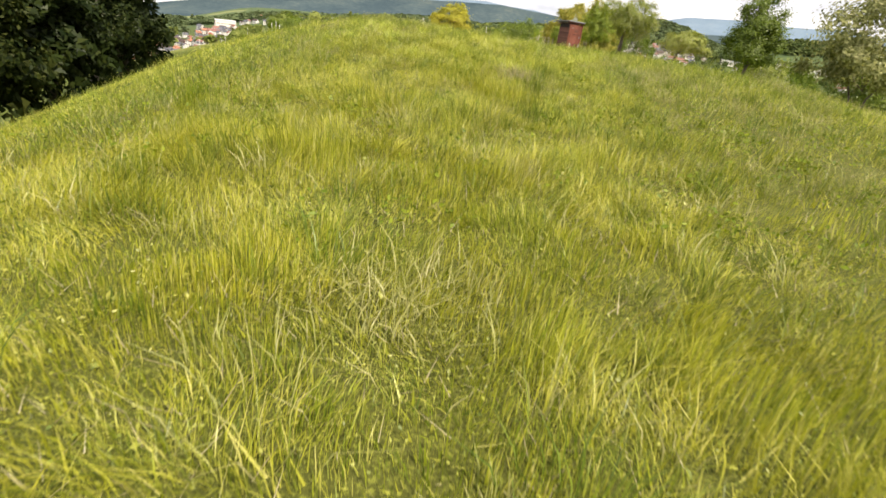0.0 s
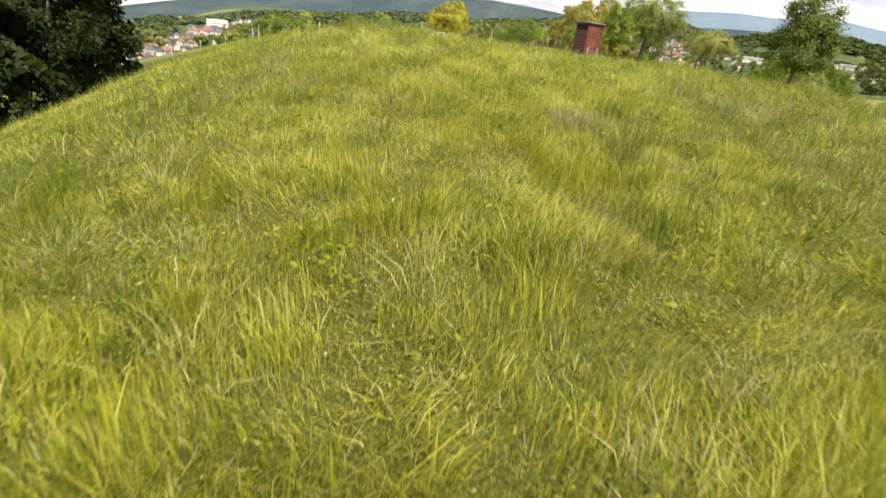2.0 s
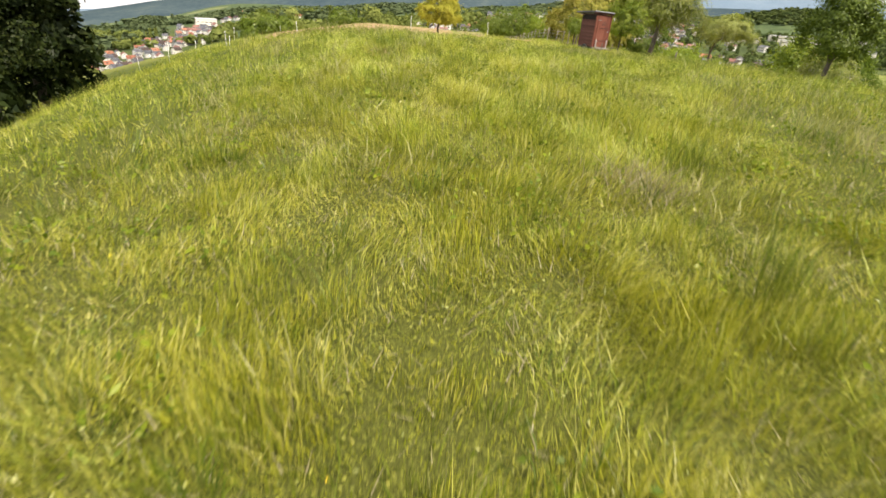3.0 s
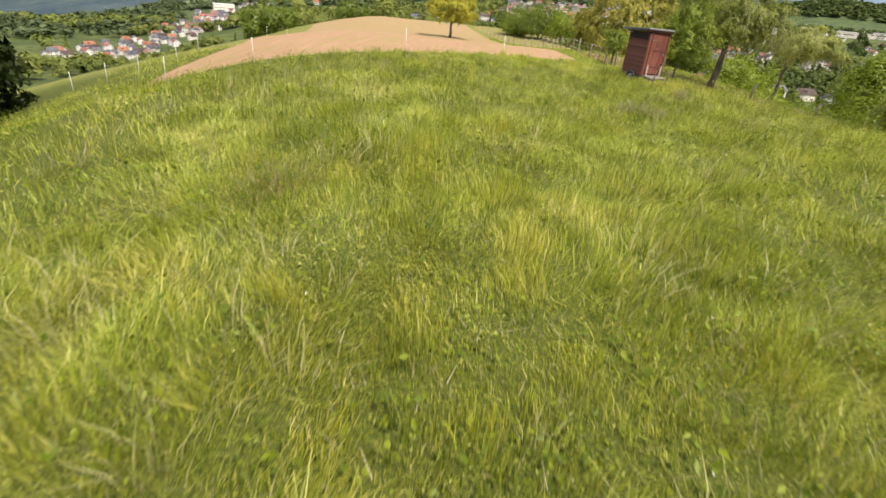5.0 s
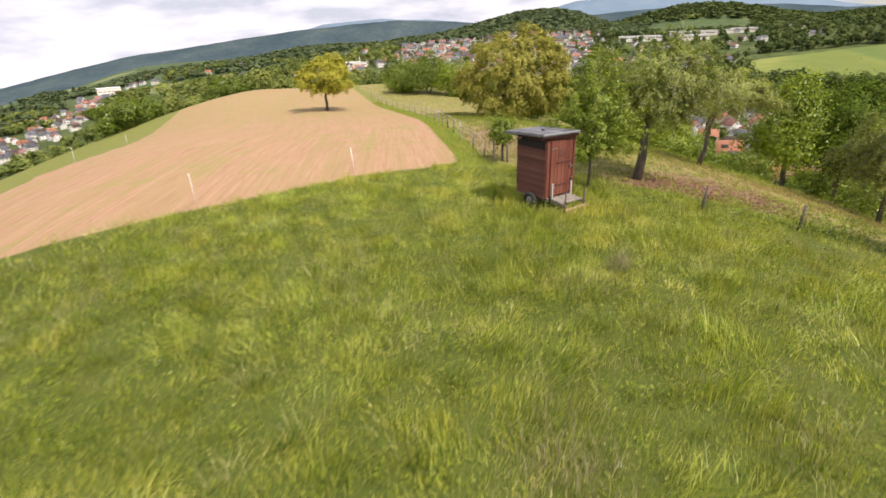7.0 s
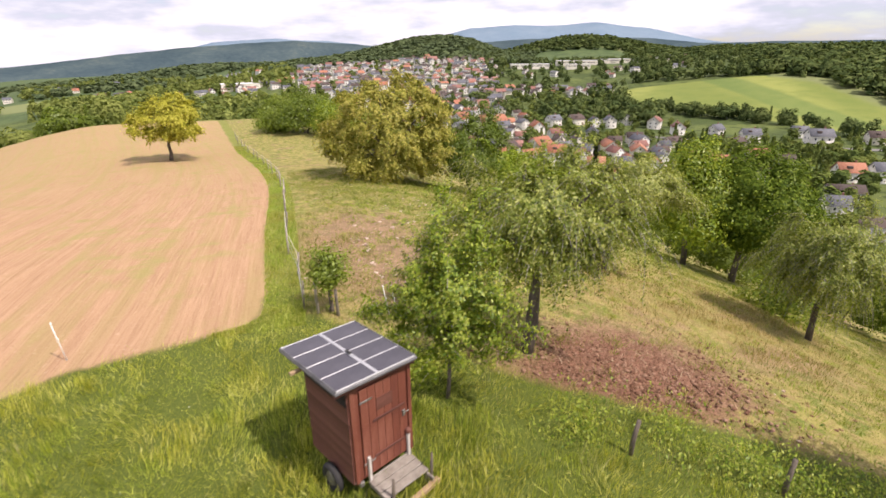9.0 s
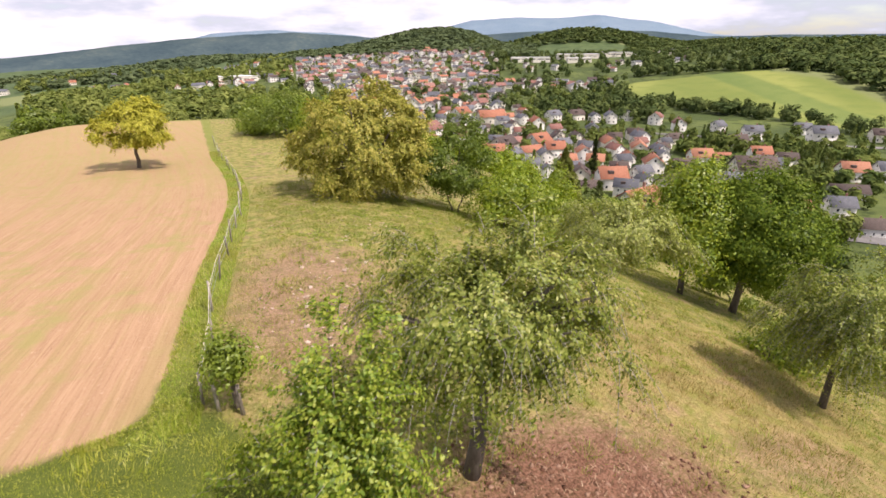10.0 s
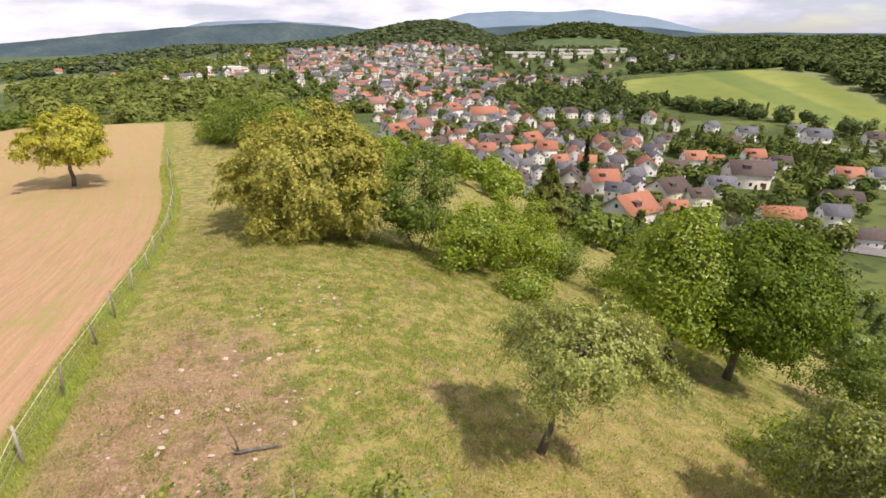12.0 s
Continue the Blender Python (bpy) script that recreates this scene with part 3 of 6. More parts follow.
    # valley: gardens and lawns; crop on the far slope; wooded hills
    lawn = mix(t, step(grain(t, 0.03, 4), 0.4, 0.62), (0.055, 0.08, 0.024), (0.10, 0.128, 0.036))
    lawn = mix(t, step(grain(t, 0.16, 4), 0.50, 0.62), lawn, (0.042, 0.062, 0.018))
    sc = t.nodes.new("ShaderNodeMapping")
    sc.inputs["Rotation"].default_value = (0, 0, radians(38))
    t.links.new(pos, sc.inputs[0])
    strips = grain(t, 0.012, 1, 0.4, sc.outputs[0], stretch=(1.6, 0.25, 1))
    corn = mix(t, step(strips, 0.36, 0.66), (0.145, 0.18, 0.042), (0.215, 0.24, 0.062))
    corn = mix(t, maths(t, "MULTIPLY", step(grain(t, 0.06, 4), 0.4, 0.7), 0.35), corn, (0.09, 0.14, 0.03))
    band = maths(t, "ABSOLUTE", maths(t, "SUBTRACT", maths(t, "ADD", maths(t, "MULTIPLY", s2.outputs[0], 0.926), maths(t, "MULTIPLY", s2.outputs[1], -0.377)), 233.0))
    corn = mix(t, maths(t, "MULTIPLY", step(band, 19.0, 11.0), 0.55), corn, (0.075, 0.13, 0.035))
    wooded = mix(t, step(grain(t, 0.05, 5, 0.7), 0.35, 0.65), (0.05, 0.08, 0.032), (0.085, 0.12, 0.045))
    wooded = mix(t, step(grain(t, 0.005, 2), 0.56, 0.6), wooded, (0.16, 0.185, 0.075))
    edge = maths(t, "MULTIPLY", maths(t, "SUBTRACT", mid, 0.5), 1.2)
    colour = mix(t, step(maths(t, "ADD", attr("pasture"), edge), -0.15, 0.35), meadow, pasture)
    colour = mix(t, step(maths(t, "ADD", attr("field"), maths(t, "MULTIPLY", edge, 0.7)), -0.1, 0.25), colour, soil)
    colour = mix(t, step(attr("away"), 95.0, 125.0), colour, lawn)
    colour = mix(t, step(attr("crop"), 0.0, 8.0), colour, corn)
    colour = mix(t, step(maths(t, "ADD", attr("hill"), maths(t, "MULTIPLY", wide, 30.0)), 0.0, 30.0), colour, wooded)
    b = node(t, "ShaderNodeBsdfPrincipled", Roughness=0.95)
    b.inputs["Specular IOR Level"].default_value = 0.15
    t.links.new(colour, b.inputs["Base Color"])
    bp = node(t, "ShaderNodeBump", Strength=0.8, Distance=0.06)
    t.links.new(maths(t, "ADD", fine, maths(t, "MULTIPLY", lines, 0.5)), bp.inputs["Height"])
    t.links.new(bp.outputs[0], b.inputs["Normal"])
    t.links.new(b.outputs[0], out.inputs[0])
    return m


M["ground"] = ground_material()
build_ground()


# ---- far ranges ----
def range_backdrop(name, label, distance, tops, colours, seed):
    """A long wooded range on the horizon; tops gives its height angle by bearing, colours include the haze."""
    az = np.linspace(-75, 85, 240)
    e = np.interp(az, *zip(*tops)) + 0.12 * (np.interp(az, az, cloudy(az, az * 0, 3.0, seed)) - 0.5) + 0.05 * (cloudy(az, az * 0, 0.7, seed + 1) - 0.5)
    verts = []
    for k, (share, back) in enumerate(((-1.4, -0.22), (0.5, -0.14), (0.82, -0.06), (1.0, 0.0), (0.5, 0.1))):
        r = distance * (1 + back)
        top = 5 + distance * np.tan(np.radians(e))
        z = -150 + (top + 150) * share if share > 0 else np.full_like(az, -400.0)
        z = z + (cloudy(az + 11 * k, az * 0, 1.1, seed + 2) - 0.5) * distance * 0.004 * (0 < share < 1)
        verts.append(np.stack([np.sin(np.radians(az)) * r, np.cos(np.radians(az)) * r, z], 1))
    n = len(az)
    i = (np.arange(4)[:, None] * n + np.arange(n - 1)[None, :]).ravel()
    m = surface(name + "_haze_cover", colours, 0.006, 0.07, 1.0, relief=14.0, local=False, spec=0.0)
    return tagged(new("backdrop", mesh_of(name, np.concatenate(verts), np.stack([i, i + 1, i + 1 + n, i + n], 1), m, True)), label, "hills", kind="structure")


# wood colours shifted to blue: aerial haze painted into the base colour
range_backdrop("near_range", "dark wooded hill range across the valley, bluish haze in its colour", 2300,
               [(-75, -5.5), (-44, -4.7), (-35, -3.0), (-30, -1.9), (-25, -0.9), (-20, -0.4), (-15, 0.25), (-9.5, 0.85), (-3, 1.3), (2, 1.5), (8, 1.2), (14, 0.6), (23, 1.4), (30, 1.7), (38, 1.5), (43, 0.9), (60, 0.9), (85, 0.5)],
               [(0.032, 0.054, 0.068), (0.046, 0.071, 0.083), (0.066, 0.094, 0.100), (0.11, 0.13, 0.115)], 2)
# pale blue throughout is painted distance haze, stronger than on the nearer range
range_backdrop("far_range", "mountain range on the horizon, blue haze in its colour", 4100,
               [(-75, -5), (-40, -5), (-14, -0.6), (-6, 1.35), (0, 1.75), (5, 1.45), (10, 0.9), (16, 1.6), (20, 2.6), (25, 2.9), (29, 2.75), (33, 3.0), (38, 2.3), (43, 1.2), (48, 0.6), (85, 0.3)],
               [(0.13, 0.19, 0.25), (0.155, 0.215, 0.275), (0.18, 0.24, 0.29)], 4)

# ---- trees and bushes ----
def leaf_quads(centres, size, rng, flat=0.35, out_from=None, hubs=None, plain=False):
    """Folded leaves at the centres, two tris to a leaf, or one where plain; they turn away from their clump's hub."""
    n = len(centres)
    nrm = rng.normal(size=(n, 3))
    if hubs is not None:
        d = centres - hubs
        nrm = 0.55 * nrm + 0.9 * d / (np.linalg.norm(d, axis=1, keepdims=True) + 1e-6)
        flat = 0.2
    nrm[:, 2] = (nrm[:, 2] if hubs is not None else np.abs(nrm[:, 2])) + flat
    if out_from is not None:
        d = centres - out_from
        nrm += (0.8 if hubs is not None else 1.1) * d / (np.linalg.norm(d, axis=1, keepdims=True) + 1e-6)
    nrm /= np.linalg.norm(nrm, axis=1, keepdims=True)
    a = np.cross(nrm, rng.normal(size=(n, 3)))
    a /= np.linalg.norm(a, axis=1, keepdims=True) + 1e-9
    b = np.cross(nrm, a)
    s = size * (0.6 + 0.8 * rng.random((n, 1)))
    tip, tail = centres + a * s, centres - a * s
    if plain:
        v = np.stack([tail, tip - b * s * 0.3, centres + b * s * 0.9], 1).reshape(-1, 3)
        return v, np.arange(n * 3).reshape(-1, 3)
    fold = nrm * s * 0.18
    left, right = centres + b * s * 0.55 + fold, centres - b * s * 0.55 + fold
    v = np.stack([tail, right, tip, left], 1).reshape(-1, 3)
    i = np.arange(n)[:, None] * 4
    return v, np.concatenate([i + [0, 1, 2], i + [0, 2, 3]], 1).reshape(-1, 3)


def crown_points(rng, n, radius, clumps, clump_size, hollow=0.45, droop=0.0, ragged=0.3):
    """Leaf places: clumps in the outer part of an uneven ellipsoid, with gaps between them."""
    d = rng.normal(size=(clumps, 3))
    d /= np.linalg.norm(d, axis=1, keepdims=True)
    lump = 1 + ragged * (np.sin(d[:, 0] * 4.1 + 1.3) * np.cos(d[:, 1] * 3.7) + 0.6 * np.sin(d[:, 2] * 6 + d[:, 0] * 5))
    reach = (hollow + (1 - hollow) * rng.random(clumps) ** 0.5) * lump
    c = d * reach[:, None] * np.array(radius)
    c[:, 2] = np.where(c[:, 2] < -0.55 * radius[2], -0.55 * radius[2] * (0.6 + 0.6 * rng.random(clumps)), c[:, 2])
    pick = rng.randint(0, clumps, n)
    off = rng.normal(size=(n, 3)) * clump_size * (0.6 + 0.8 * rng.random(clumps))[pick][:, None]
    if droop:
        off[:, 2] = off[:, 2] * 0.8 - droop * np.abs(rng.normal(size=n)) * (rng.random(clumps) ** 2)[pick]
    return c[pick] + off, c, c[pick]


def hanging_twigs(rng, hubs, mid, per, length, droop):
    """Bent twigs round each hub of a crown: outwards first, then down. Returns an array of paths, five points each."""
    n = len(hubs) * per
    base = np.repeat(hubs, per, 0) + rng.normal(size=(n, 3)) * 0.08
    out = base / (np.linalg.norm(base, axis=1, keepdims=True) + 1e-6) + 0.55 * rng.normal(size=(n, 3))
    out /= np.linalg.norm(out, axis=1, keepdims=True)
    out[:, 2] = 0.6 * out[:, 2] + 0.25
    reach = length * (0.5 + 0.8 * rng.random((n, 1)))
    fall = droop * reach * (0.3 + 1.1 * rng.random((n, 1)))
    steps = np.linspace(0, 1, 5)
    return np.stack([mid + base + out * reach * u - np.array([0, 0, 1.0]) * fall * u ** 2.2 for u in steps], 1)


def twig_mesh(paths, thick, mat):
    """All twigs of a tree in one mesh: three-sided, tapered."""
    n, k, _ = paths.shape
    ring = np.array([(1, 0, 0), (-0.5, 0.87, 0), (-0.5, -0.87, 0.0)])
    taper = (thick * np.linspace(1, 0.3, k))[None, :, None, None]
    v = (paths[:, :, None, :] + ring[None, None] * taper).reshape(-1, 3)
    a = (np.arange(n)[:, None, None] * k * 3 + np.arange(k - 1)[None, :, None] * 3 + np.arange(3)[None, None, :]).ravel()
    b = np.where(a % 3 == 2, a - 2, a + 1)
    return mesh_of("branchwork", v, np.stack([a, b, b + 3, a + 3], 1), mat)


def make_tree(name, label, at, height_m, radius, centre, leaf, n_leaves, mat, trunk=0.14, lean=(0, 0), limbs=7, clumps=90, clump=0.32,
              droop=0.0, seed=1, category="tree", hollow=0.45, group="", sink=0.1, stems=1, plain=False, ragged=0.3, twigs=0, twig=0.6, hang=0.8):
    """A tree: tapered trunk, limbs that reach into the crown, and a crown of many leaves. centre: height of the crown's middle."""
    rng = np.random.RandomState(seed)
    x, y = at
    top = thing(name, (x, y, ground_z(x, y) - sink), 0, label, category, group)
    mid = np.array([lean[0], lean[1], centre])
    fork = np.array([lean[0] * 0.55, lean[1] * 0.55, max(centre - radius[2] * 0.75, height_m * 0.16)])
    for s in range(stems):
        spread = np.array([math.cos(2.4 * s), math.sin(2.4 * s), 0]) * 0.25 * (stems > 1)
        path = [spread, fork * 0.33 + rng.normal(size=3) * 0.03 + spread, fork * 0.7 + rng.normal(size=3) * 0.05 + spread * 1.6, fork + spread * 2.5, fork * 0.4 + mid * 0.6 + spread * 4, mid + np.array([0, 0, radius[2] * 0.5])]
        r = trunk / (1 + 0.35 * (stems > 1))
        part("trunk", tube_mesh("trunk", path, [r * 1.25, r, r * 0.85, r * 0.75, r * 0.4, r * 0.1], M["bark"], 9, 0.25, rng), top)
    places, hubs, own = crown_points(rng, n_leaves, radius, clumps, clump, hollow, droop, ragged)
    for hub in hubs[rng.permutation(len(hubs))[:limbs]]:
        end = mid + hub
        knee = fork * 0.45 + end * 0.55 + np.array([0, 0, 0.18 * radius[2]]) + rng.normal(size=3) * 0.08
        part("limb", tube_mesh("limb", [fork * 0.95, fork * 0.7 + knee * 0.3, knee, end], [trunk * 0.55, trunk * 0.42, trunk * 0.26, trunk * 0.07], M["bark"], 6, 0.2, rng), top)
    if twigs:
        # most leaves sit along the twigs, the rest fill the clumps
        paths = hanging_twigs(rng, hubs, mid, twigs, twig, hang)
        part("branchwork", twig_mesh(paths, 0.008 + 0.02 * trunk, M["twig"]), top, "thin grey twigs")
        m = int(len(places) * 0.72)
        pick, u = rng.randint(0, len(paths), m), 4 * (0.1 + 0.9 * rng.random(m))
        k = np.minimum(u.astype(int), 3)
        on = paths[pick, k] * (1 - (u - k))[:, None] + paths[pick, k + 1] * (u - k)[:, None]
        places[:m] = on - mid + rng.normal(size=(m, 3)) * 0.045
        own[:m] = np.repeat(hubs, twigs, 0)[pick] * 0.8
    v, f = leaf_quads(places + mid, leaf, rng, 0.3, mid - np.array([0, 0, radius[2] * 0.4]), own + mid - np.array([0, 0, clump * 0.3]), plain)
    part("crown", mesh_of("crown", v, f, mat), top)
    return top


def make_spruce(name, label, at, height_m, width, n, seed, group="", mat=None):
    rng = np.random.RandomState(seed)
    x, y = at
    top = thing(name, (x, y, ground_z(x, y) - 0.2), 0, label, "tree", group)
    part("trunk", tube_mesh("trunk", [(0, 0, 0), (0, 0, height_m * 0.5), (0, 0, height_m * 0.97)], [height_m * 0.022, height_m * 0.014, 0.02], M["bark"], 7), top)
    h = rng.random(n) ** 0.75
    a = rng.random(n) * 2 * math.pi
    tier = 0.75 + 0.35 * np.sin(h * 34 + 1.2 * np.sin(a * 5))
    reach = (1 - h) ** 0.85 * width * 0.5 * tier * (0.35 + 0.65 * rng.random(n) ** 0.4)
    p = np.stack([np.cos(a) * reach, np.sin(a) * reach, height_m * (0.08 + 0.92 * h) - reach * 0.28], 1)
    v, f = leaf_quads(p, height_m * 0.014 + 0.04, rng, 0.2, np.array([0, 0, height_m * 0.3]), plain=True)
    part("crown", mesh_of("crown", v, f, mat or M["needle"]), top)
    return top


# the trees of the hill top
make_tree("walnut_tree", "round yellow-green walnut tree alone in ploughed field", (-11.8, 48.5), 6.8, (2.95, 2.95, 2.3), 3.9, 0.078, 58000, M["walnut"], 0.17, (0.3, 0), 9, 120, 0.32, 0.3, 3, plain=True, ragged=0.2, twigs=7, twig=0.7, hang=0.7)
make_tree("walnut_tree", "large spreading yellow-green walnut tree by the fence", (6.4, 30.3), 7.9, (4.5, 4.5, 3.65), 3.45, 0.08, 126000, M["walnut_olive"], 0.28, (0, 0), 12, 280, 0.36, 0.5, 5, hollow=0.68, plain=True, ragged=0.14, twigs=7, twig=0.8, hang=0.9)
make_tree("apple_tree", "old apple tree with drooping grey-green branches", (4.4, 3.5), 4.7, (1.95, 1.9, 1.2), 3.4, 0.038, 62000, M["apple"], 0.15, (0.55, 0.45), 34, 140, 0.2, 0.6, 7, hollow=0.45, ragged=0.42, twigs=7, twig=0.75, hang=0.95)
make_tree("apple_tree", "leaning old apple tree with forked trunk", (11.0, 9.9), 4.5, (1.65, 1.6, 0.9), 3.6, 0.037, 42000, M["apple_pale"], 0.1, (0.75, -0.35), 20, 90, 0.18, 0.2, 11, twigs=8, twig=0.6, hang=0.9)
make_tree("apple_tree", "apple tree on the slope with dense crown", (17.9, 5.9), 5.8, (1.65, 1.65, 1.9), 3.5, 0.042, 52000, M["apple"], 0.115, (0.2, 0.1), 12, 130, 0.28, 0.8, 13, twigs=8, twig=0.8, hang=1.4)
make_tree("young_tree", "young bright green fruit tree beside the hut", (1.95, 2.15), 4.2, (1.2, 1.15, 1.6), 2.35, 0.035, 27000, M["young"], 0.042, (0.05, 0.1), 14, 80, 0.2, 0.25, 17, hollow=0.25, ragged=0.5, twigs=4, twig=0.6, hang=0.15)
make_tree("sapling", "small bushy fruit tree beside the fence corner", (0.0, 6.6), 2.2, (0.48, 0.48, 0.66), 1.45, 0.045, 3600, M["hedge"], 0.06, (0.05, 0), 7, 34, 0.2, 0.1, 19, hollow=0.2, ragged=0.45)
make_tree("maple_tree", "dense dark green maple tree on the slope", (25.5, 16.3), 8.0, (3.0, 3.0, 3.0), 5.0, 0.08, 90000, M["maple"], 0.2, (0.3, 0), 8, 95, 0.48, 0.15, 23, hollow=0.72, plain=True, ragged=0.18)
make_tree("linden_tree", "bright green lime tree beside the maple", (22.9, 17.8), 7.2, (2.4, 2.4, 2.5), 4.7, 0.085, 46000, M["linden"], 0.16, (-0.2, 0), 7, 60, 0.55, 0.15, 29, hollow=0.55, plain=True)

make_tree("field_tree", "upright green tree at the meadow's edge", (11.0, -4.1), 5.9, (1.3, 1.3, 2.4), 4.2, 0.06, 30000, M["hedge"], 0.14, (0.0, 0), 12, 130, 0.26, 0.1, 31, hollow=0.4, plain=True, ragged=0.35)

SLOPE = [  # x, y, height, half width, kind
    (12.4, 28.5, 7.2, 2.6, "hedge"), (14.9, 26.2, 4.8, 2.1, "linden"), (17.6, 28.0, 5.2, 2.4, "linden"), (20.5, 29.5, 5.0, 2.4, "linden"),
    (24.0, 31.0, 3.4, 2.2, "hedge"), (27.5, 27.0, 4.2, 2.4, "hedge"), (17.0, 22.5, 2.0, 1.1, "young"), (30.5, 20.5, 5.0, 3.0, "hedge"),
    (33.0, 14.0, 5.0, 3.0, "hedge"), (31.0, 8.0, 5.0, 3.0, "maple"), (23.0, 0.5, 4.6, 2.8, "hedge"), (22.0, -6.5, 5.0, 3.0, "maple"),
    (12.9, -12.6, 8.2, 3.2, "willowy"), (16.5, -9.0, 4.0, 2.6, "hedge"), (25.5, -1.5, 5.0, 3.0, "hedge"), (27.0, 4.5, 4.5, 2.8, "hedge"), (20.5, 9.2, 2.2, 1.4, "young"),
]
for k, (x, y, h, w, kind) in enumerate(SLOPE):
    make_tree("shrub", f"{'bright' if kind in ('young', 'linden') else 'dull'} green leafy shrub on the slope", (x, y), h, (w, w, h * 0.42), h * 0.5, 0.082, int(2600 + 860 * w * h), M[kind], 0.07, (0, 0), 4, 60, 0.36, 0.1, 40 + k, "shrub", 0.5, "shrubs on the slope", stems=2, plain=True)
GROVE = [(-1.9, 67.5, 4.6, 2.3, "hedge"), (1.8, 65.0, 5.9, 3.0, "hedge"), (6.0, 62.0, 5.4, 3.2, "linden"), (10.5, 58.0, 5.0, 3.2, "hedge"), (15.0, 53.0, 5.0, 3.2, "linden"), (12.0, 47.0, 4.0, 2.8, "hedge")]
for k, (x, y, h, w, kind) in enumerate(GROVE):
    make_tree("grove_tree", "leafy tree in the grove at the field's end", (x, y), h, (w, w, h * 0.45), h * 0.46, 0.11, 15000, M[kind], 0.16, (0, 0), 4, 90, 0.5, 0.3, 70 + k, "tree", 0.7, "grove trees", stems=2, plain=True)
make_spruce("spruce", "broad olive-green spruce below the slope", (40.0, 60.5), 10.0, 8.0, 26000, 91, mat=M["light_spruce"])
make_spruce("cypress", "slim dark columnar cypress between the houses", (112.0, 160.0), 15.0, 4.0, 4000, 92)

# dark wood at the edge of the meadow
for k in range(7):
    rng = np.random.RandomState(200 + k)
    x, y = -29.0 - 1.0 * k + rng.normal() * 0.8, -24 + 4.6 * k + rng.normal() * 0.8
    if k % 3 == 1:
        make_tree("wood_edge_tree", "dark leafy tree at the wood's edge", (x, y), 13, (4.0, 4.0, 5.6), 7.0, 0.11, 16000, M["needle"], 0.25, (0, 0), 5, 110, 0.5, 0.3, 210 + k, "tree", 0.6, "wood edge trees")
    else:
        make_spruce("wood_edge_spruce", "tall dark spruce at the wood's edge", (x, y), 15 + 2 * rng.random(), 8.5, 16000, 230 + k, "wood edge trees")


# woods farther off, joined
def crown_leaves(p, outward, size, rng, rough=0.3):
    """Leaf sprays that lie along the crown's surface."""
    n = len(p)
    nrm = outward + rough * rng.normal(size=(n, 3)) + [0, 0, 0.25]
    nrm /= np.linalg.norm(nrm, axis=1, keepdims=True) + 1e-9
    a = np.cross(nrm, rng.normal(size=(n, 3)))
    a /= np.linalg.norm(a, axis=1, keepdims=True) + 1e-9
    b = np.cross(nrm, a)
    s = size * (0.6 + 0.8 * rng.random((n, 1)))
    v = np.stack([p - a * s, p + a * s * 0.8 - b * s * 0.5, p + b * s], 1).reshape(-1, 3)
    return v, np.arange(n * 3).reshape(-1, 3)


def small_tree(rng, quads, kind):
    """One tree of unit height for the joined woods."""
    if kind == "spruce":
        h = rng.random(quads) ** 0.8
        a = rng.random(quads) * 6.283
        rr = (1 - h) * 0.22 * (0.7 + 0.3 * rng.random(quads)) * (0.85 + 0.25 * np.sin(h * 40))
        p = np.stack([np.cos(a) * rr, np.sin(a) * rr, h], 1)
        return crown_leaves(p, np.stack([np.cos(a), np.sin(a), np.full(quads, 0.4)], 1), 1.15 / math.sqrt(quads), rng)
    lumps = 9
    d = rng.normal(size=(lumps, 3))
    d /= np.linalg.norm(d, axis=1, keepdims=True)
    hub = d * np.array([0.22, 0.22, 0.25]) * (0.7 + 0.6 * rng.random((lumps, 1)))
    hub[0] = 0
    big = 0.15 + 0.09 * rng.random(lumps)
    big[0] = 0.30
    pick = rng.randint(0, lumps, quads)
    u = rng.normal(size=(quads, 3))
    u /= np.linalg.norm(u, axis=1, keepdims=True)
    u[:, 2] = np.where(rng.random(quads) < 0.6, np.abs(u[:, 2]), u[:, 2])
    p = hub[pick] + u * big[pick][:, None] * (0.8 + 0.3 * rng.random((quads, 1)))
    out = u + p / (np.linalg.norm(p, axis=1, keepdims=True) + 1e-6)
    return crown_leaves(p + [0, 0, 0.5], out * 0.6, 1.35 / math.sqrt(quads), rng)


def woods(name, label, places, heights, quads, mat, seed, spruces=0.2, broad=1.0):
    rng = np.random.RandomState(seed)
    kinds = [small_tree(rng, quads, "leafy") for _ in range(7)] + [small_tree(rng, quads, "spruce") for _ in range(2)]
    vs, fs, base = [], [], 0
    for (x, y), h in zip(places, heights):
        v, f = kinds[rng.randint(7, 9) if rng.random() < spruces else rng.randint(0, 7)]
        a = rng.random() * 6.283
        c, s = math.cos(a), math.sin(a)
        w = h * broad * (0.85 + 0.4 * rng.random())
        q = np.stack([(v[:, 0] * c - v[:, 1] * s) * w + x, (v[:, 0] * s + v[:, 1] * c) * w + y, v[:, 2] * h], 1)
        q[:, 2] += ground_z(x, y) - 0.3
        vs.append(q)
        fs.append(f + base)
        base += len(v)
    return tagged(new(name, mesh_of(name, np.concatenate(vs), np.concatenate(fs), mat)), label, "trees", kind="stuff")


def scatter(rng, count, az, r, keep=None):
    """Random plan places by bearing and distance."""
    out = []
    while len(out) < count:
        a = radians(az[0] + (az[1] - az[0]) * rng.random())
        d = math.sqrt(r[0] ** 2 + (r[1] ** 2 - r[0] ** 2) * rng.random())
        p = (d * math.sin(a), d * math.cos(a))
        if keep is None or keep(*p):
            out.append(p)
    return out


rng = np.random.RandomState(5)
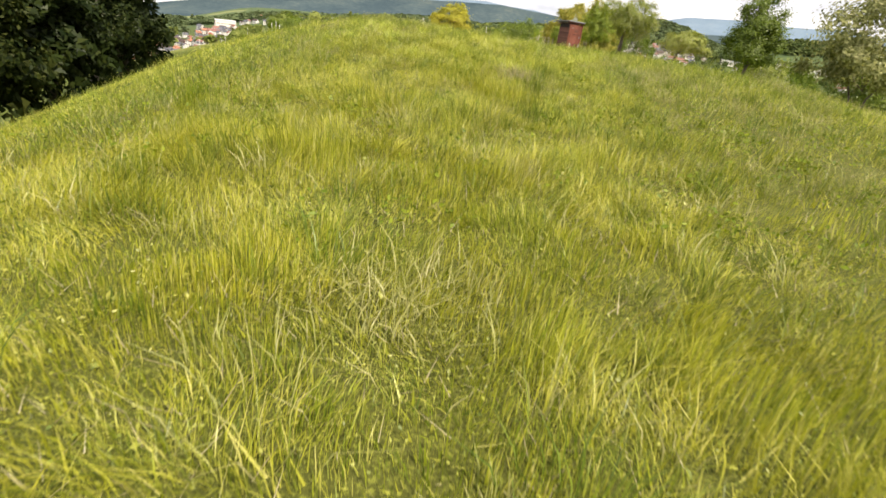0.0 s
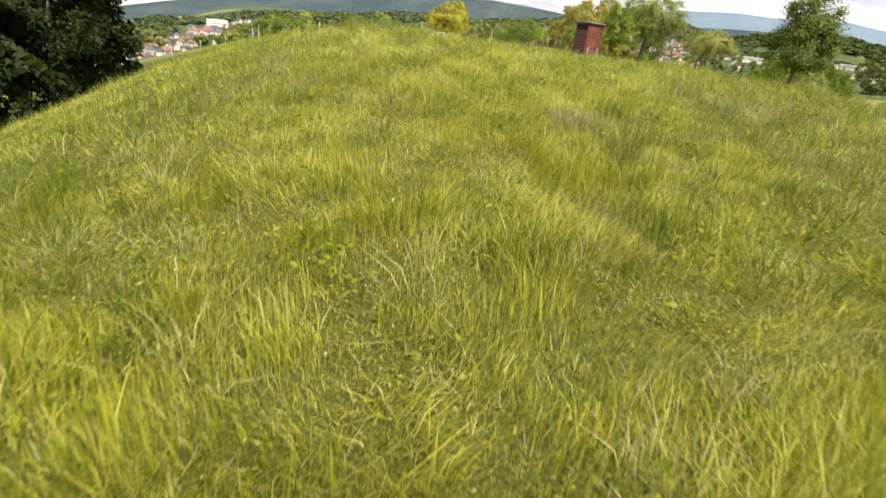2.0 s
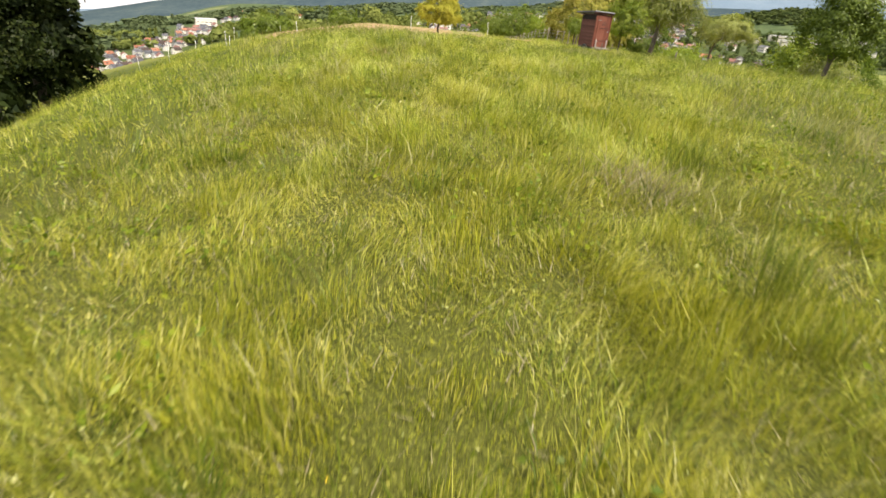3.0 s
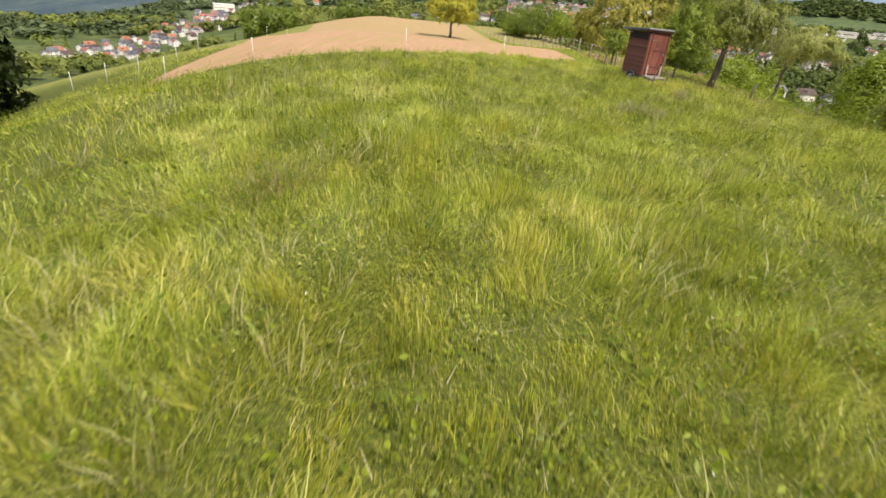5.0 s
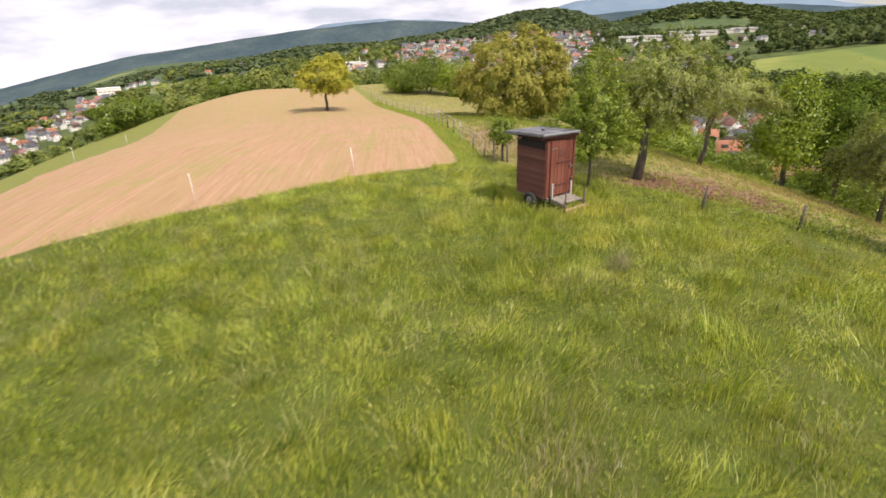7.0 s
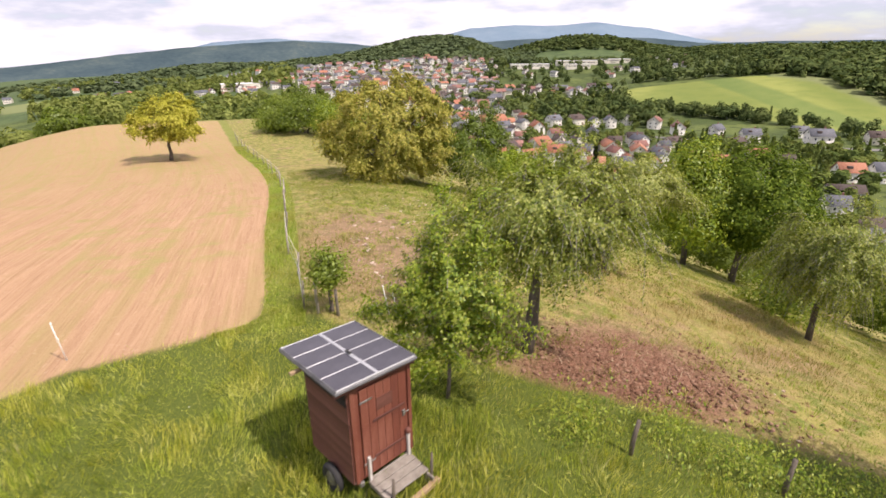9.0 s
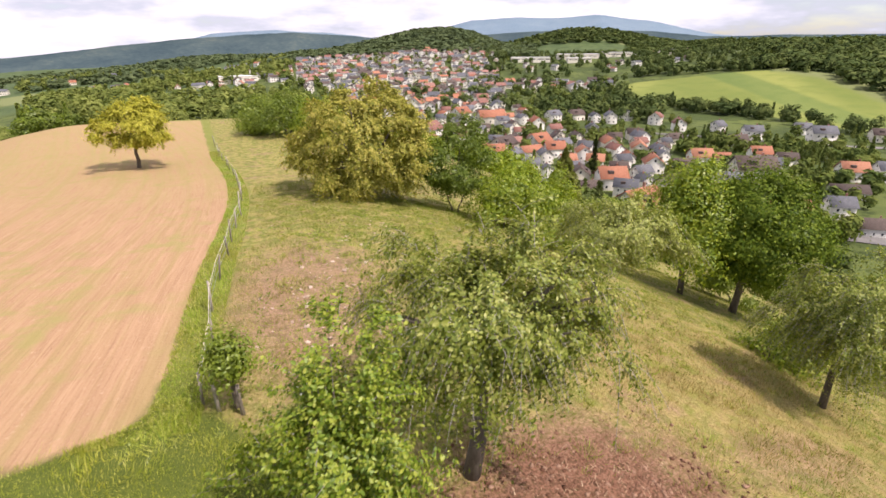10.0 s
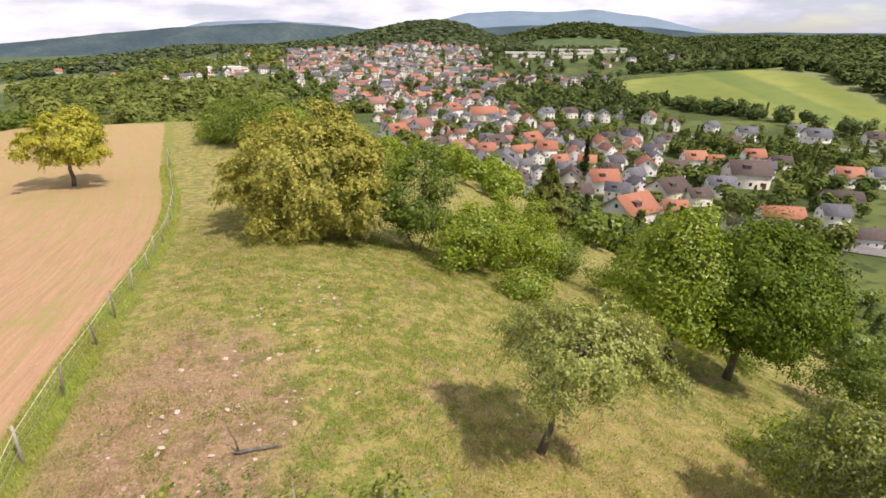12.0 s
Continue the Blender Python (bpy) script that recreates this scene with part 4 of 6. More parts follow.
def free_of_field(x, y):
    return field_in(np.float64(x), np.float64(y)) < -5 and ground_z(x, y) < -5.0


def bearing(x, y):
    return math.degrees(math.atan2(x, y))


def open_meadows(x, y):
    """False on the green fields round the factory halls."""
    return not (23.5 < bearing(x, y) < 38 and 585 < math.hypot(x, y) < 780) and not (25 < bearing(x, y) < 36 and 700 < math.hypot(x, y) < 950)


VILLAGE = ((-282, 325), (-293, 368), (-312, 429), (-327, 503), (-361, 600), (-368, 665), (-414, 799))


def side_woods(x, y):
    """Trees of the side valley stand in groups, clear of the village and its meadows."""
    if not -49 < bearing(x, y) < -22:
        return True
    return math.hypot(x, y) > 230 and cloudy(np.float64(x), np.float64(y), 70.0, 2) > 0.54 and all(math.hypot(x - a, y - b) > 48 for a, b in VILLAGE)


pl = scatter(rng, 95, (-33, 3), (85, 165), free_of_field)
woods("woodland", "mixed green woodland below the field", pl, 5 + 4 * rng.random(len(pl)), 800, M["wood_far"], 6)
pl = scatter(rng, 340, (-27, 3), (165, 330), free_of_field)
woods("woodland", "mixed green woodland in the hollow", pl, 7 + 5 * rng.random(len(pl)), 260, M["wood_far"], 26, 0.3, 1.35)
pl = scatter(rng, 34, (-34, -18), (62, 120), free_of_field)
woods("woodland", "green woodland on the slope beside the field", pl, 3.5 + 2.5 * rng.random(len(pl)), 1500, M["hedge"], 16)
pl = scatter(rng, 300, (-58, -24), (190, 520), lambda x, y: free_of_field(x, y) and side_woods(x, y))
woods("woodland", "tree groups in the side valley", pl, 6 + 4 * rng.random(len(pl)), 180, M["wood_far"], 18, 0.2, 1.35)
pl = scatter(rng, 800, (-46, 1), (330, 1000), lambda x, y: side_woods(x, y) and cloudy(np.float64(x), np.float64(y), 130.0, 6) > 0.36)
woods("woodland", "far mixed woodland in the valley", pl, 9 + 5 * rng.random(len(pl)), 110, M["wood_far"], 7, 0.3, 1.35)
pl = scatter(rng, 1300, (-50, 2), (880, 1450), lambda x, y: side_woods(x, y) and cloudy(np.float64(x), np.float64(y), 170.0, 5) > 0.32)
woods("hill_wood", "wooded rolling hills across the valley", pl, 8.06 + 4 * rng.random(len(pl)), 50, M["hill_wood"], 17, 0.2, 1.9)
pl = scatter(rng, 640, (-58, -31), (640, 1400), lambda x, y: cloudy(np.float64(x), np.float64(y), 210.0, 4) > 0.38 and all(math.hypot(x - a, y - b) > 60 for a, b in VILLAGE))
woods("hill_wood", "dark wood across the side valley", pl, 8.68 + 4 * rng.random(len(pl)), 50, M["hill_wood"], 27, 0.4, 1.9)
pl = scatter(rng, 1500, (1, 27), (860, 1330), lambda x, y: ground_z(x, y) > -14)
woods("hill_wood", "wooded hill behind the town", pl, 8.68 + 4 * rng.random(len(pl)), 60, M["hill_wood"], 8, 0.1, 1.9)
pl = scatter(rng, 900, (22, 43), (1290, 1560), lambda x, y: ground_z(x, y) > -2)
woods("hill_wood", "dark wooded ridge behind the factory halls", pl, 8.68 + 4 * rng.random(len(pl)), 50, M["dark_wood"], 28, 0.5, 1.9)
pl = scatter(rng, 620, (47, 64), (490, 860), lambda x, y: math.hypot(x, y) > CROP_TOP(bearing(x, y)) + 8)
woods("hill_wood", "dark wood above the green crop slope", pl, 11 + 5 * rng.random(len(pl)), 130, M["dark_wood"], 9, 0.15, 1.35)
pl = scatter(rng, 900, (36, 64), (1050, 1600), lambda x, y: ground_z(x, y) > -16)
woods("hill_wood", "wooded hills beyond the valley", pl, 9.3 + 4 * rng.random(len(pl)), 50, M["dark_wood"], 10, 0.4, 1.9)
pl = scatter(rng, 90, (28, 41), (345, 440)) + scatter(rng, 30, (31, 37), (430, 520)) + scatter(rng, 60, (22, 36), (540, 900), open_meadows) + scatter(rng, 40, (10, 30), (395, 500)) + scatter(rng, 200, (37, 49), (650, 1000), open_meadows) + scatter(rng, 60, (37, 49), (612, 650)) + scatter(rng, 150, (20, 40), (950, 1060)) + scatter(rng, 110, (22, 40), (560, 960))
woods("valley_trees", "dark tree groups in the valley", pl, 8 + 6 * rng.random(len(pl)), 150, M["dark_wood"], 11, 0.15)
foot = [(az, CROP_EDGE(az) - 9 + 5 * rng.normal()) for az in list(41 + 11.5 * rng.random(52)) + list(52.5 + 8 * rng.random(12))]
pl = [(r * math.sin(radians(az)), r * math.cos(radians(az))) for az, r in foot]
woods("valley_trees", "dark tree belt along the foot of the crop slope", pl, 7 + 5 * rng.random(len(pl)), 260, M["dark_wood"], 21, 0.1)

# ---- grass ----
def blades(name, label, x, y, tall, wide, lean_dir, lean_by, mat, rng, sink=0.03, segments=2):
    """Grass blades in one mesh: each bent and pointed, or one plain triangle where segments is 1."""
    n = len(x)
    z = height(x, y) + (cloudy(x, y, 3.0, 1) - 0.5) * 0.12 - sink
    turn = rng.random(n) * 2 * np.pi
    sx, sy = np.cos(turn) * wide * 0.5, np.sin(turn) * wide * 0.5
    lx, ly = np.cos(lean_dir) * lean_by * tall, np.sin(lean_dir) * lean_by * tall
    rise = tall * np.sqrt(np.clip(1 - 0.6 * lean_by ** 2, 0.2, 1))
    mx, my, mz = x + lx * 0.28, y + ly * 0.28, z + rise * 0.58
    if segments == 1:
        v = np.stack([np.stack([x - sx, y - sy, z], 1), np.stack([x + sx, y + sy, z], 1), np.stack([x + lx, y + ly, z + rise], 1)], 1)
        me = mesh_of(name, v.reshape(-1, 3), np.arange(n * 3).reshape(-1, 3), mat)
    else:
        v = np.empty((n, 4, 3), np.float32)
        v[:, 0] = np.stack([x, y, z], 1)
        v[:, 1] = np.stack([mx + sx, my + sy, mz], 1)
        v[:, 2] = np.stack([x + lx, y + ly, z + rise], 1)
        v[:, 3] = np.stack([mx - sx, my - sy, mz], 1)
        i = np.arange(n)[:, None] * 4
        me = mesh_of(name, v.reshape(-1, 3), [i + [0, 1, 3], i + [3, 1, 2]], mat)
    return tagged(new(name, me), label, "grass", kind="stuff")


def meadow_spots(rng, n, x_lo, x_hi, y_lo, y_hi):
    x, y = x_lo + (x_hi - x_lo) * rng.random(n), y_lo + (y_hi - y_lo) * rng.random(n)
    keep = (field_in(x, y) < 0.1 * rng.normal(size=n)) & (pasture_in(x, y) < 0.25 * rng.normal(size=n))
    keep &= rng.random(n) < 0.25 + 1.15 * cloudy(x, y, 0.34, 3)
    edge = np.minimum(np.minimum(x - x_lo, x_hi - x), np.minimum(y - y_lo, y_hi - y))
    keep &= rng.random(n) < np.clip((edge + 2.0 * cloudy(x, y, 2.0, 6) - 0.6) / 3.0, 0.02, 1)
    hut = (np.abs(x - 0.2) < 0.75) & (np.abs(y - 0.8) < 0.75)
    return x[keep & ~hut], y[keep & ~hut]


def meadow(n, box, width, seed, segments=2, low=0.05, deep=0.42):
    """Long grass in swirls and clumps: yellow-green on the near part of the ridge, greener towards the hut."""
    rng = np.random.RandomState(seed)
    x, y = meadow_spots(rng, n, *box)
    patch = cloudy(x, y, 4.5, 2)
    tuft = 0.5 * cloudy(x, y, 0.42, 4) + 0.3 * cloudy(x, y, 0.95, 1) + 0.2 * cloudy(x, y, 2.1, 6)
    green = y + 7 * (cloudy(x, y, 3.5, 7) - 0.5) + 3 * rng.normal(size=len(x)) > -24
    tall = (low + 0.07 * patch + deep * np.clip(tuft * 1.5 - 0.25, 0.05, 1.2) ** 2) * (0.5 + 0.75 * rng.random(len(x)))
    combed = 2 * np.pi * cloudy(x, y, 1.3, 5) * 1.6 + rng.normal(size=len(x)) * 0.9
    by = np.clip(0.35 + 1.1 * (cloudy(x, y, 0.7, 6) - 0.4) + 0.3 * rng.normal(size=len(x)), 0.03, 1.15)
    wide = width * (0.5 + rng.random(len(x)))
    for pick, label, mat in ((~green, "long yellow-green meadow grass", M["grass"]), (green, "lush green meadow grass", M["lush"])):
        if pick.any():
            blades("meadow_grass", label, x[pick], y[pick], tall[pick], wide[pick], combed[pick], by[pick], mat, rng, 0.03, segments)


meadow(330000, (-12.5, -2.0, -40, -12), 0.0058, 301)
meadow(430000, (-12.5, -2.0, -40, -14), 0.0062, 304, 1, 0.03, 0.24)
meadow(250000, (-30, 16, -41, 9), 0.017, 302, 1)
meadow(330000, (-13, 8, -16, 9), 0.0105, 303, 1)


# tussocks: dark green clumps and pale seeding ones
def tussocks(label, count, box, per, spread, tall, mat, seed):
    rng = np.random.RandomState(seed)
    cx, cy = meadow_spots(rng, count, *box)
    n = len(cx) * per
    size = np.repeat(0.6 + 0.8 * rng.random(len(cx)), per)
    ox, oy = rng.normal(size=n) * spread * size, rng.normal(size=n) * spread * size
    x, y = np.repeat(cx, per) + ox, np.repeat(cy, per) + oy
    keep = (field_in(x, y) < 0) & (pasture_in(x, y) < 0) & ((np.abs(x - 0.2) > 0.75) | (np.abs(y - 0.8) > 0.75))
    x, y, ox, oy, size, n = x[keep], y[keep], ox[keep], oy[keep], size[keep], int(keep.sum())
    blades("grass_tussocks", label, x, y, tall * size * (0.5 + 0.7 * rng.random(n)), 0.006 + 0.006 * rng.random(n), np.arctan2(oy, ox) + 0.6 * rng.normal(size=n), np.clip(0.15 + 2.2 * np.hypot(ox, oy) + 0.1 * rng.normal(size=n), 0.05, 0.95), mat, rng)


tussocks("dark green tussocks of coarse grass", 2000, (-16, 6, -41, 3), 34, 0.10, 0.36, M["tussock"], 305)
tussocks("pale tufts of seeding grass", 900, (-16, 6, -41, 3), 26, 0.12, 0.40, M["pale_tuft"], 306)

# thin seed stalks that stand above the rest
rng = np.random.RandomState(310)
x, y = meadow_spots(rng, 26000, -24, 10, -38, 4)
blades("seed_stalks", "pale straw-coloured grass stalks with seed heads", x, y, 0.25 + 0.3 * rng.random(len(x)), 0.004 + 0.005 * rng.random(len(x)), 6.28 * rng.random(len(x)), 0.1 + 0.35 * rng.random(len(x)), M["dry"], rng)

x, y = meadow_spots(rng, 70000, -14, 9, -26, 3)
keep = cloudy(x, y, 1.1, 1) + 0.6 * cloudy(x, y, 3.0, 5) > 1.08
x, y = x[keep], y[keep]
blades("dead_stalks", "patches of greyish dead grass stalks", x, y, 0.2 + 0.3 * rng.random(len(x)), 0.005 + 0.005 * rng.random(len(x)), 6.28 * rng.random(len(x)), 0.1 + 0.4 * rng.random(len(x)), M["dead"], rng, 0.03, 1)

# pale dead blades lying in the sward
x, y = meadow_spots(rng, 36000, -14, 3, -41, -14)
blades("fallen_straw", "pale dead blades lying in the grass", x, y, 0.08 + 0.14 * rng.random(len(x)), 0.005 + 0.006 * rng.random(len(x)), 6.28 * rng.random(len(x)), 0.7 + 0.4 * rng.random(len(x)), M["dead"], rng, -0.03, 1)

# strip along the fence, and the grazed pasture
rng = np.random.RandomState(320)
n = 60000
y = 6 + 50 * rng.random(n) ** 1.4
x = -3.0 - 0.0042 * np.clip(y - 20, 0, 30) ** 2 - 0.16 * np.maximum(y - 50, 0) + 2.3 * rng.random(n)
keep = field_in(x, y) < 0.12
x, y = x[keep], y[keep]
blades("strip_grass", "lush green grass strip between field and fence", x, y, 0.06 + 0.2 * rng.random(len(x)) * cloudy(x, y, 1.2, 2), 0.016 + 0.01 * rng.random(len(x)), 6.28 * rng.random(len(x)), 0.2 + 0.4 * rng.random(len(x)), M["strip"], rng, 0.02, 1)
n = 360000
x, y = -1 + 31 * rng.random(n), -6 + 42 * rng.random(n)
cover = cloudy(x, y, 2.6, 3) * 0.45 + cloudy(x, y, 0.6, 4) * 0.55
bare = np.exp(-(((x - 2.4) / 2.8) ** 2 + ((y - 13.5) / 5) ** 2)) + 1.5 * np.exp(-(((x - 6.8) / 2.3) ** 2 + ((y - 2.6) / 1.7) ** 2))
keep = (pasture_in(x, y) > 0.1) & (rng.random(n) < 2.6 * cover - 0.62 - 0.55 * bare)
x, y = x[keep], y[keep]
arid = np.exp(-(((x - 13.5) / 6.5) ** 2 + ((y - 7.5) / 5.5) ** 2)) + 0.7 * np.exp(-(((x - 0.6) / 1.6) ** 2 + ((y - 12) / 7) ** 2)) > 0.25 + 0.5 * rng.random(len(x))
for pick, label, mat in ((~arid, "short green pasture grass", M["dry"]), (arid, "parched straw-coloured pasture grass", M["straw"])):
    p, q = x[pick], y[pick]
    blades("pasture_grass", label, p, q, 0.05 + (0.34 if mat is M["straw"] else 0.22) * rng.random(len(p)) * cloudy(p, q, 0.9, 5), 0.012 + 0.012 * rng.random(len(p)), 6.28 * rng.random(len(p)), 0.2 + 0.6 * rng.random(len(p)), mat, rng, 0.02, 1)

# tall grass round the hut
n = 3600
x, y = 0.3 + 3.6 * (rng.random(n) - 0.5), 0.4 + 3.6 * (rng.random(n) - 0.5)
keep = ((np.abs(x - 0.2) > 0.6) | (np.abs(y - 0.85) > 0.75)) & (np.hypot(x - 0.3, y - 0.4) < 1.9)
x, y = x[keep], y[keep]
blades("hut_grass", "tall green grass round the hut", x, y, 0.2 + 0.26 * rng.random(len(x)), 0.008 + 0.008 * rng.random(len(x)), 6.28 * rng.random(len(x)), 0.1 + 0.4 * rng.random(len(x)), M["lush"], rng)

# yellow-green tufts on the grazed slope
rng = np.random.RandomState(325)
cx, cy = 1 + 20 * rng.random(520), 0 + 26 * rng.random(520)
per = 30
size = np.repeat(0.5 + 0.8 * rng.random(520), per)
ox, oy = rng.normal(size=520 * per) * 0.10 * size, rng.normal(size=520 * per) * 0.10 * size
x, y = np.repeat(cx, per) + ox, np.repeat(cy, per) + oy
keep = pasture_in(x, y) > 0.3
x, y, ox, oy, size = x[keep], y[keep], ox[keep], oy[keep], size[keep]
blades("pasture_tufts", "yellow-green grass tufts on the grazed slope", x, y, 0.24 * size * (0.5 + 0.7 * rng.random(len(x))), 0.010 + 0.008 * rng.random(len(x)), np.arctan2(oy, ox), np.clip(0.2 + 2.0 * np.hypot(ox, oy), 0.05, 0.9), M["strip"], rng, 0.02, 1)

# small bright tufts between the bare patches
rng = np.random.RandomState(327)
cx, cy = -0.5 + 20 * rng.random(3600), 7 + 24 * rng.random(3600)
keep = (cloudy(cx, cy, 1.3, 3) + 0.5 * cloudy(cx, cy, 3.5, 5) > 0.72) & (pasture_in(cx, cy) > 0.3)
cx, cy = cx[keep], cy[keep]
per = 16
size = np.repeat(0.5 + 0.7 * rng.random(len(cx)), per)
ox, oy = rng.normal(size=len(size)) * 0.06 * size, rng.normal(size=len(size)) * 0.06 * size
blades("pasture_tufts", "small bright green tufts on the bare pasture", np.repeat(cx, per) + ox, np.repeat(cy, per) + oy, 0.13 * size * (0.5 + 0.7 * rng.random(len(size))), 0.012 + 0.01 * rng.random(len(size)), np.arctan2(oy, ox), np.clip(0.3 + 3.0 * np.hypot(ox, oy), 0.05, 0.9), M["strip"], rng, 0.02, 1)

rng = np.random.RandomState(328)
# straw and trodden litter on the mulched ground
n = 34000
x, y = 1.5 + 16 * rng.random(n), -4 + 11 * rng.random(n)
keep = (pasture_in(x, y) > 0.2) & (rng.random(n) < np.exp(-(((x - 6.8) / 2.8) ** 2 + ((y - 2.6) / 2.1) ** 2)) * 1.2)
x, y = x[keep], y[keep]
M["litter"] = leafy("dead_litter", [(0.10, 0.04, 0.025), (0.19, 0.085, 0.055), (0.30, 0.17, 0.11), (0.45, 0.34, 0.22)], through=0.05, gloss=0.05)
blades("ground_litter", "reddish-brown dead leaves and straw", x, y, 0.05 + 0.10 * rng.random(len(x)), 0.010 + 0.014 * rng.random(len(x)), 6.28 * rng.random(len(x)), 0.8 + 0.4 * rng.random(len(x)), M["litter"], rng, 0.0, 1)


def leaf_plants(name, label, spots, size, per, mat, seed, rise=0.25):
    """Low leafy weeds, joined: a rosette of leaves at each spot."""
    rng = np.random.RandomState(seed)
    pts = []
    for x, y in spots:
        p = rng.normal(size=(per, 3)) * [size, size, rise * 0.5]
        p[:, 2] = np.abs(p[:, 2]) + 0.05
        pts.append(p + [x, y, ground_z(x, y)])
    pts = np.concatenate(pts)
    v, f = leaf_quads(pts, 0.032, rng, 0.6)
    return tagged(new(name, mesh_of(name, v, f, mat)), label, "weeds", kind="stuff")


rng = np.random.RandomState(330)
border = [(4.2 + 0.9 * k * 0.5 + rng.normal() * 0.3, 1.0 - 0.62 * 0.45 * k - rng.random() * 0.9) for k in range(26)]
border += [(x + 0.25 * rng.normal(), y + 0.25 * rng.normal()) for x, y in border[:20]]
leaf_plants("border_weeds", "bright green leafy weeds at the meadow's edge", border, 0.3, 170, M["young"], 331, 0.75)
verge = [(8.5 + 0.3 * k + 0.25 * rng.normal(), -8.6 - 0.28 * k + 0.3 * rng.normal()) for k in range(16)]
leaf_plants("verge_weeds", "pale seeding plants on the meadow's verge", verge, 0.32, 120, M["verge_plant"], 334, 0.7)
spots = [(-20 + 26 * rng.random(), -37 + 36 * rng.random()) for _ in range(1000)]
leaf_plants("meadow_weeds", "low leafy herbs among the meadow grass", spots, 0.17, 34, M["weed"], 332, 0.3)
spots = [(0 + 16 * rng.random() ** 0.8, 7 + 22 * rng.random()) for _ in range(900)]
leaf_plants("pasture_weeds", "low green herbs in the pasture", spots, 0.2, 20, M["weed"], 333, 0.12)

# clover and small herbs between the blades
def herbs(label, n, box, size, seed, mat):
    rng = np.random.RandomState(seed)
    x, y = meadow_spots(rng, n, *box)
    keep = rng.random(len(x)) < 1.6 * cloudy(x, y, 0.8, 2) - 0.25
    x, y = x[keep], y[keep]
    tuft = cloudy(x, y, 0.7, 4)
    z = height(x, y) + (cloudy(x, y, 3.0, 1) - 0.5) * 0.12 + (0.02 + 0.14 * tuft) * rng.random(len(x)) + 0.03
    v, f = leaf_quads(np.stack([x, y, z], 1), size, rng, 0.5)
    return tagged(new("meadow_herbs", mesh_of("meadow_herbs", v, f, mat)), label, "herbs", kind="stuff")


herbs("clover and small herbs among the grass", 210000, (-12.5, -1.5, -40, -8), 0.012, 335, M["herb"])
herbs("small herbs among the grass", 50000, (-26, 12, -39, 8), 0.024, 336, M["herb"])

# a tall dark plant, coarse tufts, and clumps of dead or flattened grass in the meadow
rng = np.random.RandomState(340)
CLUMPS = (  # x, y, spread, blades, shortest, tallest, lean, material, label
    (-5.2, -28.6, 0.08, 85, 0.35, 1.05, 0.16, "tussock", "tall dark green plant standing above the grass"),
    (-12.0, -30.4, 0.2, 220, 0.25, 0.65, 0.25, "weed", "broad dark green grass tuft"),
    (-9.6, -34.4, 0.22, 240, 0.2, 0.5, 0.3, "tussock", "dark green tussock in the long grass"),
    (-6.8, -31.6, 0.2, 240, 0.2, 0.55, 0.3, "tussock", "dark green tussock in the long grass"),
    (-5.3, -30.7, 0.22, 260, 0.2, 0.55, 0.3, "tussock", "dark green tussock in the long grass"),
    (-5.8, -34.1, 0.18, 220, 0.2, 0.5, 0.35, "pale_tuft", "pale seeding grass tuft"),
    (-6.9, -37.3, 0.35, 420, 0.2, 0.45, 0.9, "pale_tuft", "flattened pale grass"),
    (-5.6, -26.5, 0.3, 420, 0.2, 0.5, 0.6, "dead", "clump of greyish dead stalks"),
    (-4.7, -25.6, 0.2, 240, 0.25, 0.6, 0.3, "tussock", "dark green tussock in the long grass"),
    (-6.3, -13.7, 0.4, 360, 0.1, 0.3, 0.5, "pale_tuft", "pale yellow patch of short grass"),
    (-9.7, -18.3, 0.25, 260, 0.1, 0.25, 0.7, "straw", "patch of dry straw in the meadow"),
    (-6.1, -11.9, 0.5, 420, 0.1, 0.35, 0.6, "pale_tuft", "pale yellow patch of short grass"),
    (-3.0, -9.8, 0.4, 420, 0.2, 0.5, 0.5, "dead", "clump of greyish dead stalks"),
    (-5.9, -2.9, 0.45, 420, 0.1, 0.4, 0.5, "pale_tuft", "pale yellow patch of short grass"),
    (0.1, -4.4, 0.13, 200, 0.25, 0.6, 0.3, "dead", "clump of greyish dead stalks"),
    (-2.9, -3.7, 0.25, 260, 0.2, 0.5, 0.3, "tussock", "dark green tussock in the long grass"),
    (-1.2, -4.7, 0.4, 360, 0.15, 0.4, 0.5, "pale_tuft", "pale yellow patch of short grass"),
)
for tx, ty, r, n, lo, hi, lean, mat, label in CLUMPS:
    blades("grass_tuft", label, tx + rng.normal(size=n) * r, ty + rng.normal(size=n) * r, lo + (hi - lo) * rng.random(n), 0.006 + 0.005 * rng.random(n), 6.28 * rng.random(n), lean * (0.4 + 0.9 * rng.random(n)), M[mat], rng)

# tiny yellow and white flowers
def flowers(name, label, n, colour, seed, box, z):
    rng = np.random.RandomState(seed)
    m = surface(name, [tuple(c * 0.85 for c in colour), colour], 8, 40, 0.7, relief=0.0)
    x, y = meadow_spots(rng, n, *box)
    p = np.stack([x, y, height(x, y) + z * (0.7 + 0.5 * rng.random(len(x)))], 1)
    v, f = leaf_quads(p, 0.010, rng, 2.0)
    return tagged(new(name, mesh_of(name, v, f, m)), label, "flowers", kind="stuff")


flowers("yellow_flowers", "small yellow buttercup flowers", 260, (0.75, 0.55, 0.03), 351, (-16, 6, -37, 4), 0.38)
flowers("white_flowers", "small white flowers in the grass", 420, (0.75, 0.75, 0.72), 352, (-16, 6, -24, 5), 0.33)

